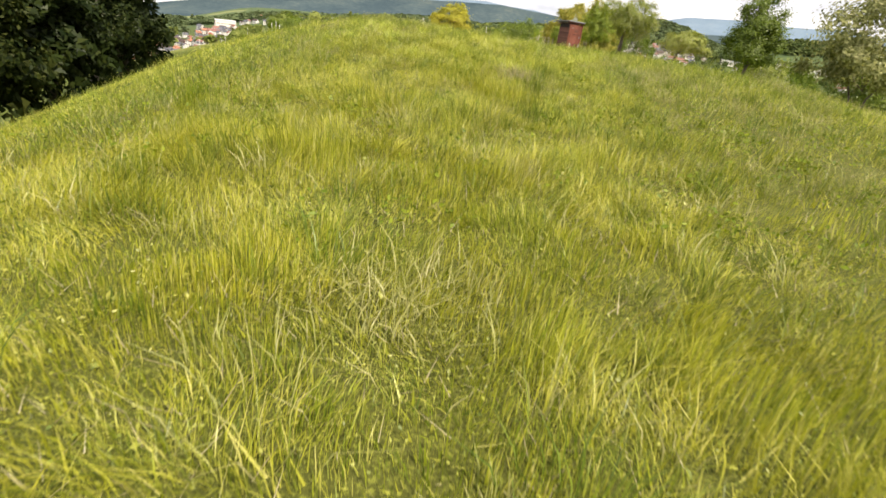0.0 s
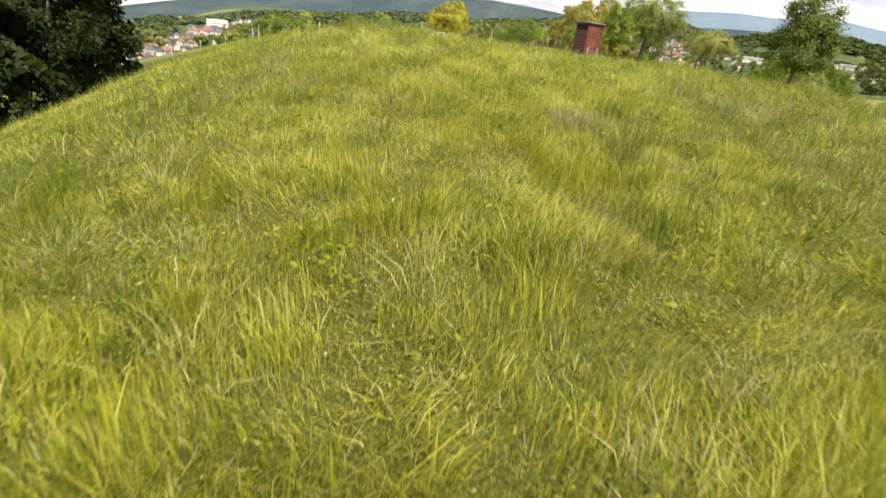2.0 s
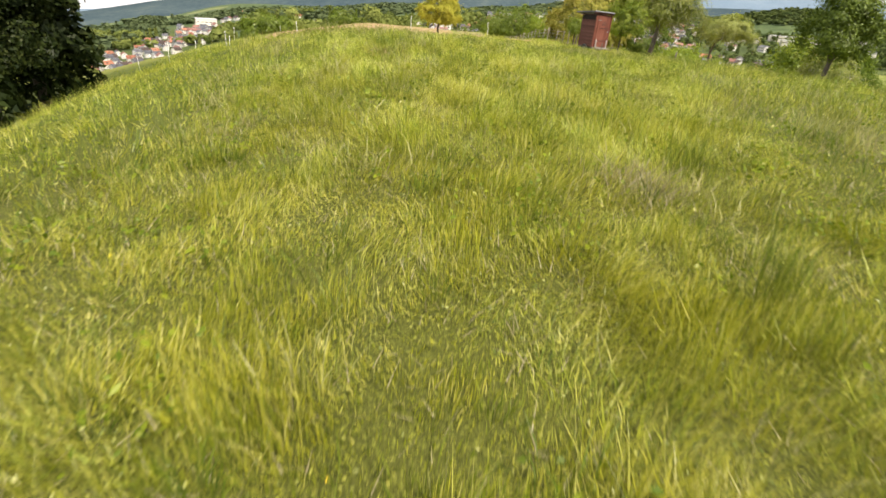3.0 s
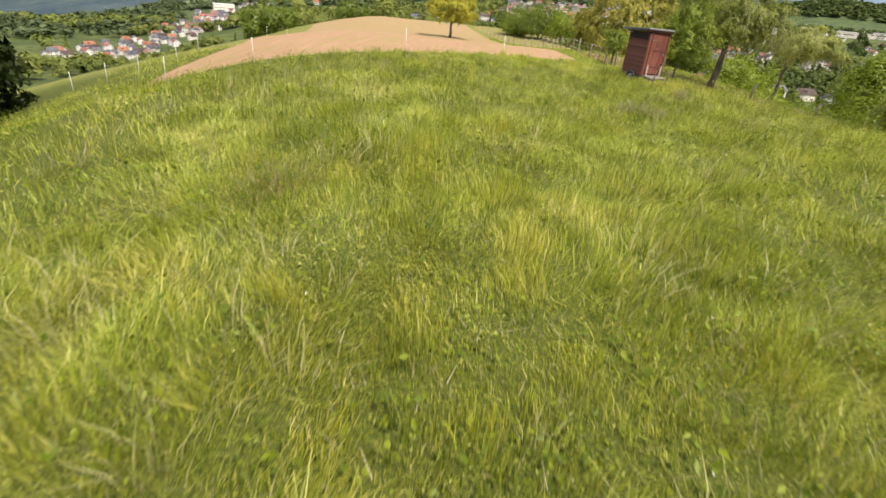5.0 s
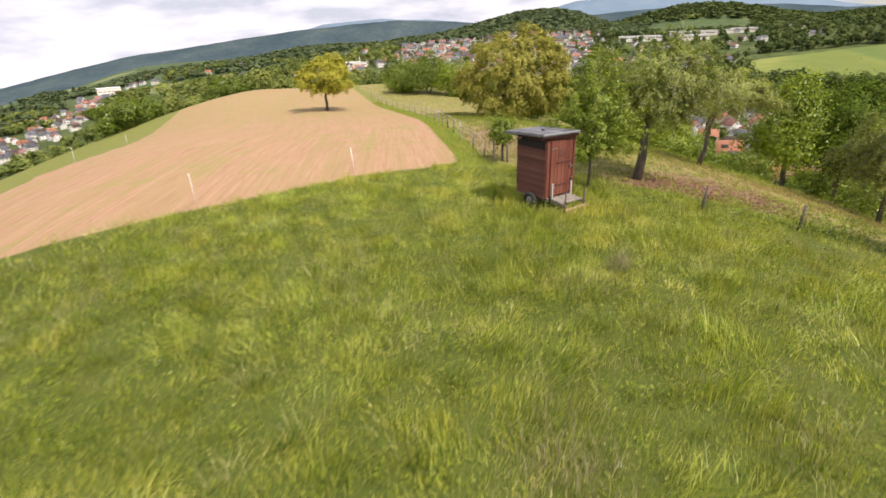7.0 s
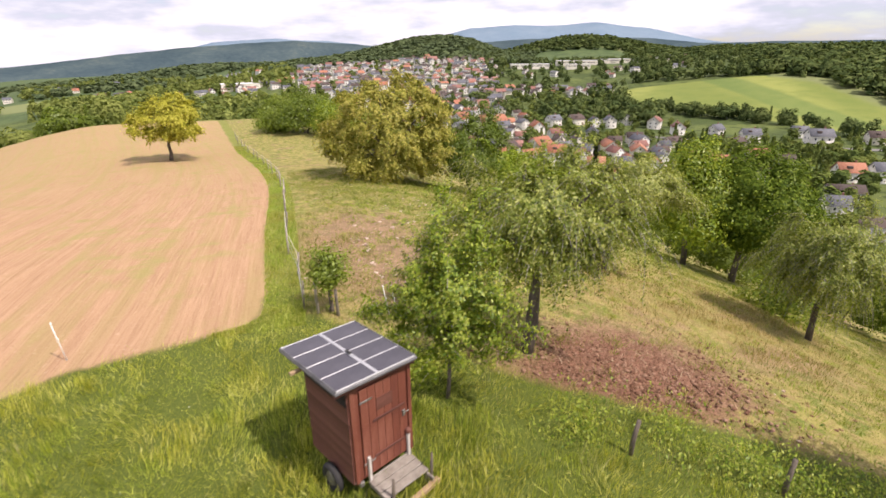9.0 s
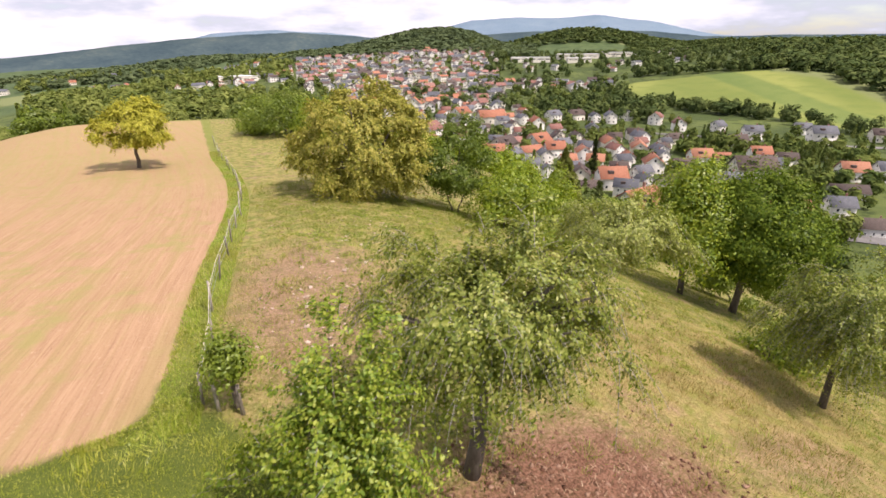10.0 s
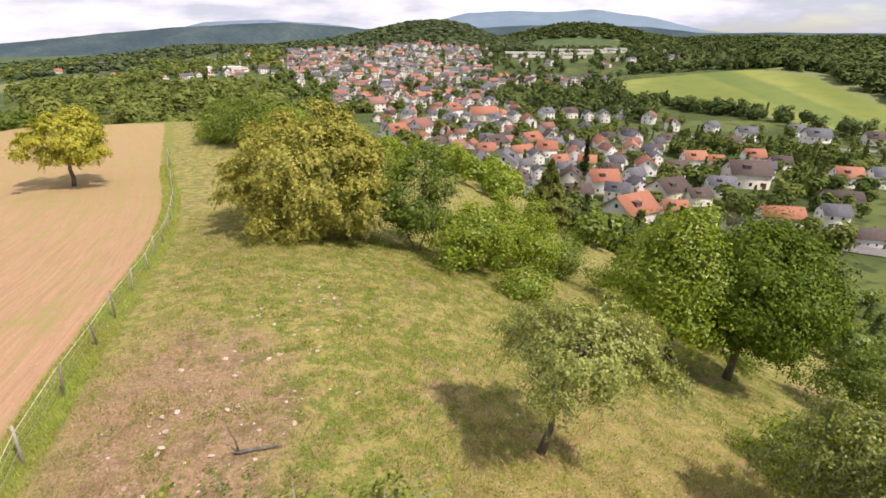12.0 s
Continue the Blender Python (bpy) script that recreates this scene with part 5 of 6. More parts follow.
# ---- the hut ----
def build_hut():
    """A small board hut on wheels: z is counted from the ground, the door side is at y = 0, the near corner at x = 0."""
    x0, y0, heading = -0.22, 0.02, radians(27)
    hut = thing("wheeled_hut", (x0, y0, ground_z(0.3, 0.7)), heading, "small red-brown wooden hut on wheels with solar roof", "hut")
    W, D, LO, HI = 1.16, 1.22, 0.40, 2.12
    # side walls of lapped horizontal boards
    rows = 9
    step = (HI - LO) / rows
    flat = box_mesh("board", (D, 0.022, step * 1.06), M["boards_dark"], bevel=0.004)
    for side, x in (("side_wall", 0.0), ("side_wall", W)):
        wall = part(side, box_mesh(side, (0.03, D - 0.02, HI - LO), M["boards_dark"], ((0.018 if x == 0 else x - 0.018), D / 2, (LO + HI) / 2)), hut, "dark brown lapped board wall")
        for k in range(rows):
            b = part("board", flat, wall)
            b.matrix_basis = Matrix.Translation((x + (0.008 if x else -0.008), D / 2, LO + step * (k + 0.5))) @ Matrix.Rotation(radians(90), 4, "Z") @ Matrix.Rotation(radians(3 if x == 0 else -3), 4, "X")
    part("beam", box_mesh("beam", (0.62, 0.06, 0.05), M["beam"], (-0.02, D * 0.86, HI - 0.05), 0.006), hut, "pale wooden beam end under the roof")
    # thin near-black board laid on the left wall, just below the roof
    part("vent_slot", box_mesh("vent_slot", (0.014, D - 0.06, 0.26), M["gap"], (-0.024, D / 2, HI - 0.15), 0.004), hut, "near-black band along the wall top under the roof")
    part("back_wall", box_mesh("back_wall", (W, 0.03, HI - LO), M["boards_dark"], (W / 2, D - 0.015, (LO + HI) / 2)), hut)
    front = part("front_wall", box_mesh("front_wall", (W - 0.03, 0.03, HI - LO), M["boards_red"], (W / 2, 0.012, (LO + HI) / 2)), hut, "red-brown painted front wall")
    for x in (0.045, W - 0.045):
        part("corner_post", box_mesh("corner_post", (0.07, 0.05, HI - LO), M["boards_red"], (x, -0.012, (LO + HI) / 2), 0.006), hut)
    # door of upright boards with ledges, hinges and a latch
    door = part("door", box_mesh("door", (0.86, 0.02, 1.62), M["boards_red"], (W / 2 + 0.02, -0.014, LO + 0.86)), hut, "red-brown board door")
    plank = box_mesh("plank", (0.138, 0.018, 1.62), M["boards_red"], bevel=0.004)
    for k in range(6):
        part("plank", plank, door).location = (W / 2 + 0.02 - 0.43 + 0.0717 + 0.1433 * k, -0.033, LO + 0.86)
    for z in (LO + 0.35, LO + 1.02):
        part("ledge", box_mesh("ledge", (0.62, 0.016, 0.05), M["boards_dark"], (W / 2 + 0.1, -0.05, z), 0.004), door, "dark brown ledge")
    for z in (LO + 0.3, LO + 1.45):
        part("hinge", box_mesh("hinge", (0.22, 0.008, 0.035), M["steel"], (W / 2 - 0.31, -0.047, z), 0.002), door)
    latch = part("latch", box_mesh("latch", (0.05, 0.03, 0.11), M["steel"], (W / 2 + 0.38, -0.055, LO + 0.85), 0.004), door, "steel latch")
    part("bolt", box_mesh("bolt", (0.12, 0.018, 0.018), M["steel"], (W / 2 + 0.42, -0.07, LO + 0.86), 0.003), latch)
    part("pane", box_mesh("pane", (0.3, 0.006, 0.22), M["boards_dark"], (W / 2 + 0.03, -0.046, LO + 1.28)), door, "dark vent board")
    # chassis, wheels, drawbar
    for x in (0.1, W - 0.1):
        part("chassis_beam", box_mesh("chassis_beam", (0.07, D + 0.1, 0.09), M["steel"], (x, D / 2, LO - 0.045), 0.006), hut)
    part("floor_board", box_mesh("floor_board", (W, D, 0.03), M["grey_wood"], (W / 2, D / 2, LO + 0.012)), hut)
    part("axle", tube_mesh("axle", [(-0.07, 0.5, 0.26), (W + 0.07, 0.5, 0.26)], [0.025, 0.025], M["steel"], 8), hut)
    for x in (-0.1, W + 0.1):
        wheel = thing("wheel", (x, 0.5, 0.26))
        wheel.parent = hut
        ring = [(0.0, 0.195 * math.cos(a), 0.195 * math.sin(a)) for a in np.linspace(0, 2 * math.pi, 25)]
        v, q = tube_arrays(ring, [0.066] * 25, 8)
        part("tyre", mesh_of("tyre", v, q, M["rubber"], True), wheel, "black rubber tyre")
        part("rim", tube_mesh("rim", [(-0.045, 0, 0), (-0.02, 0, 0), (0.02, 0, 0), (0.045, 0, 0)], [0.12, 0.14, 0.14, 0.12], M["steel"], 16), wheel)
    # low platform before the door, with pale posts at the hut, dark ones in front and a beam on the ground
    stair = part("step_frame", box_mesh("step_frame", (0.78, 0.04, 0.1), M["grey_wood"], (W / 2 + 0.05, -0.05, LO - 0.06), 0.006), hut, "pale grey weathered wooden platform")
    for k in range(3):
        part("tread", box_mesh("tread", (0.86, 0.15, 0.035), M["grey_wood"], (W / 2 + 0.05, -0.13 - 0.158 * k, LO - 0.05 - 0.012 * k), 0.006), stair)
    part("beam", box_mesh("beam", (0.98, 0.09, 0.09), M["beam"], (W / 2 + 0.08, -0.68, 0.16), 0.008, Matrix.Rotation(radians(4), 4, "Z")), stair, "pale brown timber beam")
    for x in (W / 2 - 0.34, W / 2 + 0.44):
        part("stringer", box_mesh("stringer", (0.035, 0.62, 0.07), M["grey_wood"], (x, -0.36, LO - 0.13), 0.005), stair)
        part("step_leg", box_mesh("step_leg", (0.045, 0.045, 0.36), M["grey_wood"], (x, -0.50, 0.15), 0.004), stair)
        part("rail_post", box_mesh("rail_post", (0.05, 0.05, 0.46), M["pale_post"], (x, -0.07, LO + 0.2), 0.005), stair, "pale low post")
        part("front_post", tube_mesh("front_post", [(x + 0.06, -0.56, -0.1), (x + 0.06, -0.56, 0.35), (x + 0.07, -0.56, 0.68)], [0.028, 0.026, 0.022], M["bark"], 7), stair, "thin dark post")
    part("knob", tube_mesh("knob", [(W / 2 + 0.44, -0.07, LO + 0.42), (W / 2 + 0.44, -0.07, LO + 0.47), (W / 2 + 0.44, -0.07, LO + 0.52)], [0.035, 0.055, 0.03], M["boards_dark"], 10), stair)
    # roof sheet and solar modules, a touch higher towards the door
    roof = thing("roof", (W / 2 - 0.10, D / 2 + 0.10, HI + 0.09))
    roof.rotation_euler = (radians(-3.5), radians(1.5), radians(-2))
    roof.parent = hut
    RW, RD = 1.38, 1.70
    part("roof_sheet", box_mesh("roof_sheet", (RW + 0.06, RD + 0.06, 0.045), M["felt"], (0, 0, 0), 0.008), roof, "dark grey roof sheet")
    part("fascia", box_mesh("fascia", (RW + 0.04, 0.03, 0.10), M["boards_dark"], (0, -RD / 2 + 0.05, -0.055), 0.004), roof)
    for a in (-1, 1):
        part("rafter", box_mesh("rafter", (0.05, RD - 0.1, 0.07), M["grey_wood"], (a * 0.45, 0, -0.055), 0.004), roof)
    mw, md = (RW - 0.06) / 2, RD / 4
    cell = box_mesh("solar_module", (mw - 0.012, md - 0.026, 0.02), M["cell"], bevel=0.003)
    for i in range(2):
        for j in range(4):
            part("solar_module", cell, roof, "dark violet-grey solar module").location = ((i - 0.5) * (mw + 0.05), -RD / 2 + md * (j + 0.5), 0.036)
    part("centre_bar", box_mesh("centre_bar", (0.058, RD, 0.03), M["alu"], (0, 0, 0.036), 0.003), roof, "pale aluminium bar")
    for j in range(5):
        part("cross_bar", box_mesh("cross_bar", (RW, 0.024, 0.026), M["alu"], (0, -RD / 2 + md * j, 0.034), 0.003), roof, "pale aluminium bar")
    for a in (-1, 1):
        part("edge_bar", box_mesh("edge_bar", (0.022, RD + 0.02, 0.036), M["felt"], (a * (RW / 2 + 0.005), 0, 0.034), 0.003), roof, "dark edge strip")
    part("cable_box", box_mesh("cable_box", (0.05, 0.12, 0.04), M["rubber"], (0.0, -0.06, 0.065), 0.008), roof, "black junction box")
    return hut


build_hut()


# ---- fences ----
def fence_line(y):
    return -1.15 + 0.5 * max(0.0, 1 - (y - 6.5) / 7) - 0.0042 * min(max(y - 20, 0), 30) ** 2 - 0.16 * max(y - 50, 0)


fence = thing("pasture_fence", (0, 0, 0), 0, "weathered wooden post and wire fence along the field", "fence")
rng = np.random.RandomState(401)
post_at = []
y = 6.9
while y < 62:
    x = fence_line(y) + rng.normal() * 0.05
    post_at.append((x, y))
    y += 2.2 + 0.5 * rng.random() if y < 30 else 3.0
posts = [tube_mesh("post", [(0, 0, -0.3), (0.02 * s, 0.01, 0.5), (0.035 * s, 0.02, h)], [0.036, 0.033, 0.029], M["post"], 8, 0.25, rng) for s, h in ((1, 0.95), (-1, 0.88), (2, 1.0))]
for k, (x, y) in enumerate(post_at):
    p = part("post", posts[k % 3], fence)
    p.matrix_basis = pose(x, y, ground_z(x, y), rng.normal() * 3, rng.normal() * 4, rng.random() * 360)
for h in (0.36, 0.62):
    pts = [(x, y, ground_z(x, y) + h + 0.02 * math.sin(k * 2.1)) for k, (x, y) in enumerate(post_at)]
    part("wire", tube_mesh("wire", pts, [0.006] * len(pts), M["wire"], 5), fence, "thin grey wire")
rope = [(x + 0.03, y, ground_z(x, y) + 0.84 + 0.02 * math.cos(k * 1.7)) for k, (x, y) in enumerate(post_at)]
part("rope", tube_mesh("rope", rope, [0.008] * len(rope), M["rope"], 6), fence, "pale frayed fence rope")

# stouter corner posts near the hut
for x, y, h in ((-0.35, 6.55, 1.0), (0.15, 6.3, 0.8)):
    o = tagged(part("corner_post", tube_mesh("corner_post", [(0, 0, -0.3), (0.01, 0, 0.5), (0.03, 0.02, h)], [0.045, 0.042, 0.038], M["post"], 9, 0.25, rng)), "stout weathered wooden post at the fence corner", "post", "corner posts")
    o.matrix_basis = pose(x, y, ground_z(x, y), 2, -3, 40 * x)

stake = thing("electric_fence_stake", (0, 0, 0), 0, "thin white plastic electric fence stake", "stake", "white stakes")
part("rod", tube_mesh("rod", [(0, 0, -0.15), (0, 0, 0.5), (0.01, 0, 1.0)], [0.014, 0.013, 0.012], M["white_plastic"], 7), stake)
for z in (0.55, 0.95):
    part("clip", box_mesh("clip", (0.03, 0.05, 0.04), M["white_plastic"], (0.015, 0, z), 0.006), stake)
STAKES = [(-6.1, 6.0), (-11.2, 3.0), (-17.3, -1.3), (-20.9, -2.3), (-25.4, 2.6), (-27.2, 2.5), (-29.5, 2.8), (-23.6, 3.4), (-25.5, 9.1), (-27.0, 24.0), (-31.0, 40.0)]
stake.matrix_basis = pose(*STAKES[0], ground_z(*STAKES[0]), 0, -5, 20)
for k, (x, y) in enumerate(STAKES[1:]):
    copy_thing(stake, pose(x, y, ground_z(x, y), 3 * math.sin(k), -4 + 2 * math.cos(3 * k), 70 * k))
# a pair of stakes in the pasture
for x, y in ((1.5, 6.0), (1.72, 5.95)):
    copy_thing(stake, pose(x, y, ground_z(x, y), 8, -12, 10))
# short dark posts along the meadow's right edge
for k, (x, y) in enumerate(((4.7, -0.2), (6.9, -1.5), (9.3, -3.1), (12.0, -4.6))):
    o = tagged(part("edge_post", tube_mesh("edge_post", [(0, 0, -0.2), (0.0, 0.01, 0.35), (0.02, 0, 0.75)], [0.05, 0.046, 0.04], M["bark"], 8, 0.2, rng)), "short dark wooden post at the meadow's edge", "post", "edge posts")
    o.matrix_basis = pose(x, y, ground_z(x, y), 3 * math.sin(k * 2), 4 * math.cos(k), 50 * k)

# ---- stones in the pasture ----
def stone_mesh(seed):
    rng = np.random.RandomState(seed)
    bm = bmesh.new()
    bmesh.ops.create_icosphere(bm, subdivisions=2, radius=1)
    for v in bm.verts:
        v.co *= 0.75 + 0.4 * rng.random()
        v.co.z *= 0.38
        v.co.x *= 1.25
    return bm_mesh("stone", bm, M["stone"])


stones = [stone_mesh(500 + k) for k in range(5)]
rng = np.random.RandomState(510)
HEAPS = [(0.3 + 4.2 * rng.random() ** 1.3 + 0.12 * k, 7.6 + 0.42 * k + rng.random()) for k in range(34)]
for k in range(270):
    x, y = 0.3 + 11 * rng.random() ** 1.2, 8.5 + 21 * rng.random()
    if k % 5:
        near = HEAPS[k % len(HEAPS)]
        x, y = near[0] + 0.5 * rng.normal(), near[1] + 0.6 * rng.normal()
    if k > 260:
        x, y = 5 + 8 * rng.random(), -1.5 + 4 * rng.random()
    if pasture_in(np.float64(x), np.float64(y)) < 0.3:
        continue
    s = 0.022 + 0.06 * rng.random() ** 2.6
    o = tagged(part("stone", stones[k % 5]), "pale limestone in the pasture", "stone", "pasture stones")
    o.matrix_basis = pose(x, y, ground_z(x, y) + s * 0.16, rng.normal() * 10, rng.normal() * 10, rng.random() * 360) @ Matrix.Diagonal((s, s, s, 1))

# churned soil: clods on the trodden ground
def clod_field(seed, count, cx, cy, rx, ry):
    rng = np.random.RandomState(seed)
    bm = bmesh.new()
    bmesh.ops.create_icosphere(bm, subdivisions=1, radius=1)
    v0 = np.array([v.co[:] for v in bm.verts])
    f0 = np.array([[v.index for v in f.verts] for f in bm.faces])
    bm.free()
    vs, fs = [], []
    for k in range(count):
        x, y = cx + rx * 0.5 * rng.normal(), cy + ry * 0.5 * rng.normal()
        if pasture_in(np.float64(x), np.float64(y)) < 0.3:
            continue
        s = 0.016 + 0.045 * rng.random() ** 2
        v = v0 * (0.7 + 0.6 * rng.random((len(v0), 1))) * [1.3 * s, s, 0.42 * s]
        a = rng.random() * 6.283
        v = np.stack([v[:, 0] * math.cos(a) - v[:, 1] * math.sin(a) + x, v[:, 0] * math.sin(a) + v[:, 1] * math.cos(a) + y, v[:, 2] + ground_z(x, y) + 0.12 * s], 1)
        fs.append(f0 + len(v0) * len(vs))
        vs.append(v)
    return tagged(new("soil_clods", mesh_of("soil_clods", np.concatenate(vs), np.concatenate(fs), M["clod"])), "reddish-brown clods of churned soil", "soil", kind="stuff")


# a fallen dead branch in the pasture
dead = thing("fallen_branch", (3.5, 10.6, ground_z(3.5, 10.6)), 0, "bare dead branch lying on the pasture", "branch")
part("bough", tube_mesh("bough", [(-0.1, 0.0, 0.04), (0.4, -0.02, 0.06), (0.95, -0.06, 0.03)], [0.05, 0.04, 0.022], M["bark"], 7, 0.3, rng), dead)
part("side_twig", tube_mesh("side_twig", [(-0.02, 0.0, 0.04), (-0.06, 0.1, 0.32), (-0.2, 0.15, 0.75)], [0.032, 0.022, 0.01], M["bark"], 6, 0.3, rng), dead)
part("side_twig", tube_mesh("side_twig", [(0.02, 0.0, 0.05), (-0.12, -0.06, 0.12), (-0.2, -0.1, 0.18)], [0.028, 0.018, 0.008], M["bark"], 6, 0.3, rng), dead)
M["clod"] = leafy("soil_clod", [(0.10, 0.052, 0.034), (0.18, 0.10, 0.066), (0.29, 0.185, 0.13)], through=0.0, gloss=0.0)
clod_field(540, 1600, 6.6, 2.1, 4.0, 2.6)

# ---- the town ----
def house_meshes(w, d, eave, ridge, wall_mat, roof_mat):
    """Meshes of a gabled house, the ridge along x, standing on z = 0 and sunk a little."""
    hw, hd, lo = w / 2, d / 2, -1.5
    v = [(-hw, -hd, lo), (hw, -hd, lo), (hw, hd, lo), (-hw, hd, lo), (-hw, -hd, eave), (hw, -hd, eave), (hw, hd, eave), (-hw, hd, eave), (-hw, 0, ridge - 0.12), (hw, 0, ridge - 0.12)]
    wall = mesh_of("wall", v, [np.array([(0, 1, 5, 4), (2, 3, 7, 6)]), np.array([(1, 2, 6, 9, 5), (3, 0, 4, 8, 7)])], wall_mat)
    o, th = 0.55, 0.22
    k = (ridge - eave) / hd
    rv, rf = [], []
    for s in (-1, 1):
        b = len(rv)
        e = eave - k * o
        for dz in (0, th):
            rv += [(-hw - o, s * (hd + o), e + dz), (hw + o, s * (hd + o), e + dz), (hw + o, 0, ridge + dz), (-hw - o, 0, ridge + dz)]
        rf += [(b, b + 1, b + 2, b + 3), (b + 4, b + 5, b + 6, b + 7), (b, b + 1, b + 5, b + 4), (b + 1, b + 2, b + 6, b + 5), (b + 3, b, b + 4, b + 7)]
    roof = mesh_of("roof", rv, np.array(rf), roof_mat)
    return wall, roof


WINDOW = box_mesh("pane", (0.9, 0.05, 1.15), M["glass"])
FRAME = box_mesh("window", (1.12, 0.06, 1.38), M["white_plastic"])
DOOR = box_mesh("door", (1.05, 0.1, 2.1), M["boards_dark"])
CHIMNEY = box_mesh("chimney", (0.6, 0.6, 1.6), M["tile_red"], bevel=0.02)
DORMER = box_mesh("dormer", (2.2, 1.8, 1.2), M["tile_brown"], bevel=0.03)
PROTO = {}


def house_proto(key, w, d, eave, ridge, wall_mat, roof_mat, windows, label, dormer=False):
    h = thing("house", (0, 0, 0), 0, label, "house", "town houses")
    wall, roof = house_meshes(w, d, eave, ridge, M[wall_mat], M[roof_mat])
    part("wall", wall, h)
    roof_ob = part("roof", roof, h)
    part("chimney", CHIMNEY, roof_ob).location = (w * 0.2, d * 0.08, ridge + 0.35)
    if dormer:
        part("dormer", DORMER, roof_ob).location = (-w * 0.12, -d * 0.27, (eave + ridge) / 2 + 0.1)

    def window(x, y, z, turn):
        f = part("window", FRAME, h)
        f.matrix_basis = pose(x, y, z, 0, 0, turn)
        part("pane", WINDOW, f).location = (0, -0.015, 0)

    levels = [1.6 + 2.8 * k for k in range(max(1, int(eave // 2.7)))]
    for z in levels:
        for k in range(windows):
            x = (k + 0.5) / windows * (w - 1.5) - (w - 1.5) / 2
            window(x, -d / 2 - 0.02, z, 0)
        for s in (-1, 1):
            for y in (-d * 0.22, d * 0.22):
                window(s * (w / 2 + 0.02), y, z, 90 * s)
    for s in (-1, 1):
        window(s * (w / 2 + 0.02), 0, eave + (ridge - eave) * 0.35, 90 * s)
    part("door", DOOR, h).location = (w * 0.36, -d / 2 - 0.02, 1.0)
    PROTO[key] = h
    return h


house_proto("orange", 11, 9.5, 5.3, 8.9, "render_white", "tile_orange", 3, "white rendered house with orange tiled gable roof", True)
house_proto("orange_long", 17, 10, 4.9, 8.5, "render_cream", "tile_orange", 4, "long cream house with orange tiled roof")
house_proto("red", 11, 9, 6.1, 9.5, "render_white", "tile_red", 3, "white rendered house with dark red tiled roof")
house_proto("brown", 12, 9.5, 5.1, 8.5, "render_cream", "tile_brown", 3, "cream rendered house with brown tiled roof", True)
house_proto("brown_long", 19, 10, 4.3, 7.9, "render_grey", "tile_brown", 5, "long low house with dark brown roof")
house_proto("grey", 11.5, 9.5, 6.3, 9.5, "render_white", "tile_grey", 3, "white rendered house with slate-grey gable roof", True)
house_proto("small", 9, 8, 5.9, 8.9, "render_white", "tile_grey", 2, "small white house with grey roof")
USED = set()


def place_house(key, x, y, turn, size=1.0):
    size *= 0.6
    m = pose(x, y, ground_z(x, y), 0, 0, turn) @ Matrix.Diagonal((size, size, size, 1))
    if key in USED:
        o = copy_thing(PROTO[key], m)
        o.matrix_basis = m
        return o
    USED.add(key)
    PROTO[key].matrix_basis = m
    return PROTO[key]


FRONT_ROW = [  # kind, x, y, heading, size
    ("orange", 92, 107, 15, 1.75), ("orange_long", 134, 97, -28, 1.05), ("brown_long", 142, 80, -30, 0.90), ("brown_long", 170, 106, -30, 0.93), ("orange", 194, 122, -30, 1.26),
    ("small", 204, 117, -30, 1.32), ("brown", 159, 132, -25, 1.77), ("brown", 119, 124, 10, 1.49), ("brown", 126, 119, -10, 1.01), ("brown", 100, 150, 60, 1.21),
    ("orange", 106, 140, -15, 1.38), ("grey", 73, 170, 60, 1.50), ("grey", 82, 167, 62, 1.70), ("brown", 82, 154, 60, 1.09), ("orange", 123, 185, 70, 1.10),
    ("orange", 137, 173, 70, 0.90), ("orange", 136, 156, 60, 1.25), ("brown", 145, 150, -10, 1.13), ("orange", 162, 160, -20, 1.24), ("orange_long", 173, 161, -20, 0.82),
]
STREET = [
    ("orange", 115, 211, 20, 1.44), ("orange", 114, 194, -15, 1.26), ("brown", 96, 209, 30, 1.48), ("red", 76, 204, 30, 1.24), ("orange_long", 127, 300, -5, 1.61),
    ("orange", 143, 269, 80, 1.36), ("grey", 168, 294, 10, 1.26), ("brown", 186, 296, 0, 1.31), ("grey", 192, 283, 75, 1.08), ("small", 198, 275, 70, 1.41),
    ("grey", 216, 283, 70, 1.19), ("small", 160, 236, 60, 1.34), ("red", 222, 262, 40, 1.35), ("red", 218, 237, 60, 1.25), ("small", 231, 222, 10, 1.29),
]
TERRACE = [
    ("grey", 233, 201, -30, 1.21), ("grey", 271, 204, -35, 1.07), ("grey", 254, 180, -30, 1.47), ("brown", 287, 174, -35, 1.25), ("orange", 113, 319, 30, 1.61),
    ("red", 74, 255, 40, 1.60), ("orange", 60, 250, 20, 1.45), ("orange", 99, 385, 60, 1.88), ("brown", 71, 218, 35, 1.20), ("red", 70, 359, 10, 1.63),
    ("orange", 191, 158, -25, 1.14), ("brown", 194, 148, -30, 1.00), ("brown", 210, 188, -20, 1.08), ("small", 147, 92, -30, 1.16),
]
for key, x, y, turn, size in FRONT_ROW + STREET:
    place_house(key, x, y, turn, size)
for key, x, y, turn, size in TERRACE:
    place_house(key, x, y, turn, size * 1.02)
taken = [(x, y) for _, x, y, _, _ in FRONT_ROW + STREET + TERRACE]
rng = np.random.RandomState(601)
kinds = ["orange", "brown", "brown", "grey", "small", "red", "grey", "orange_long"]

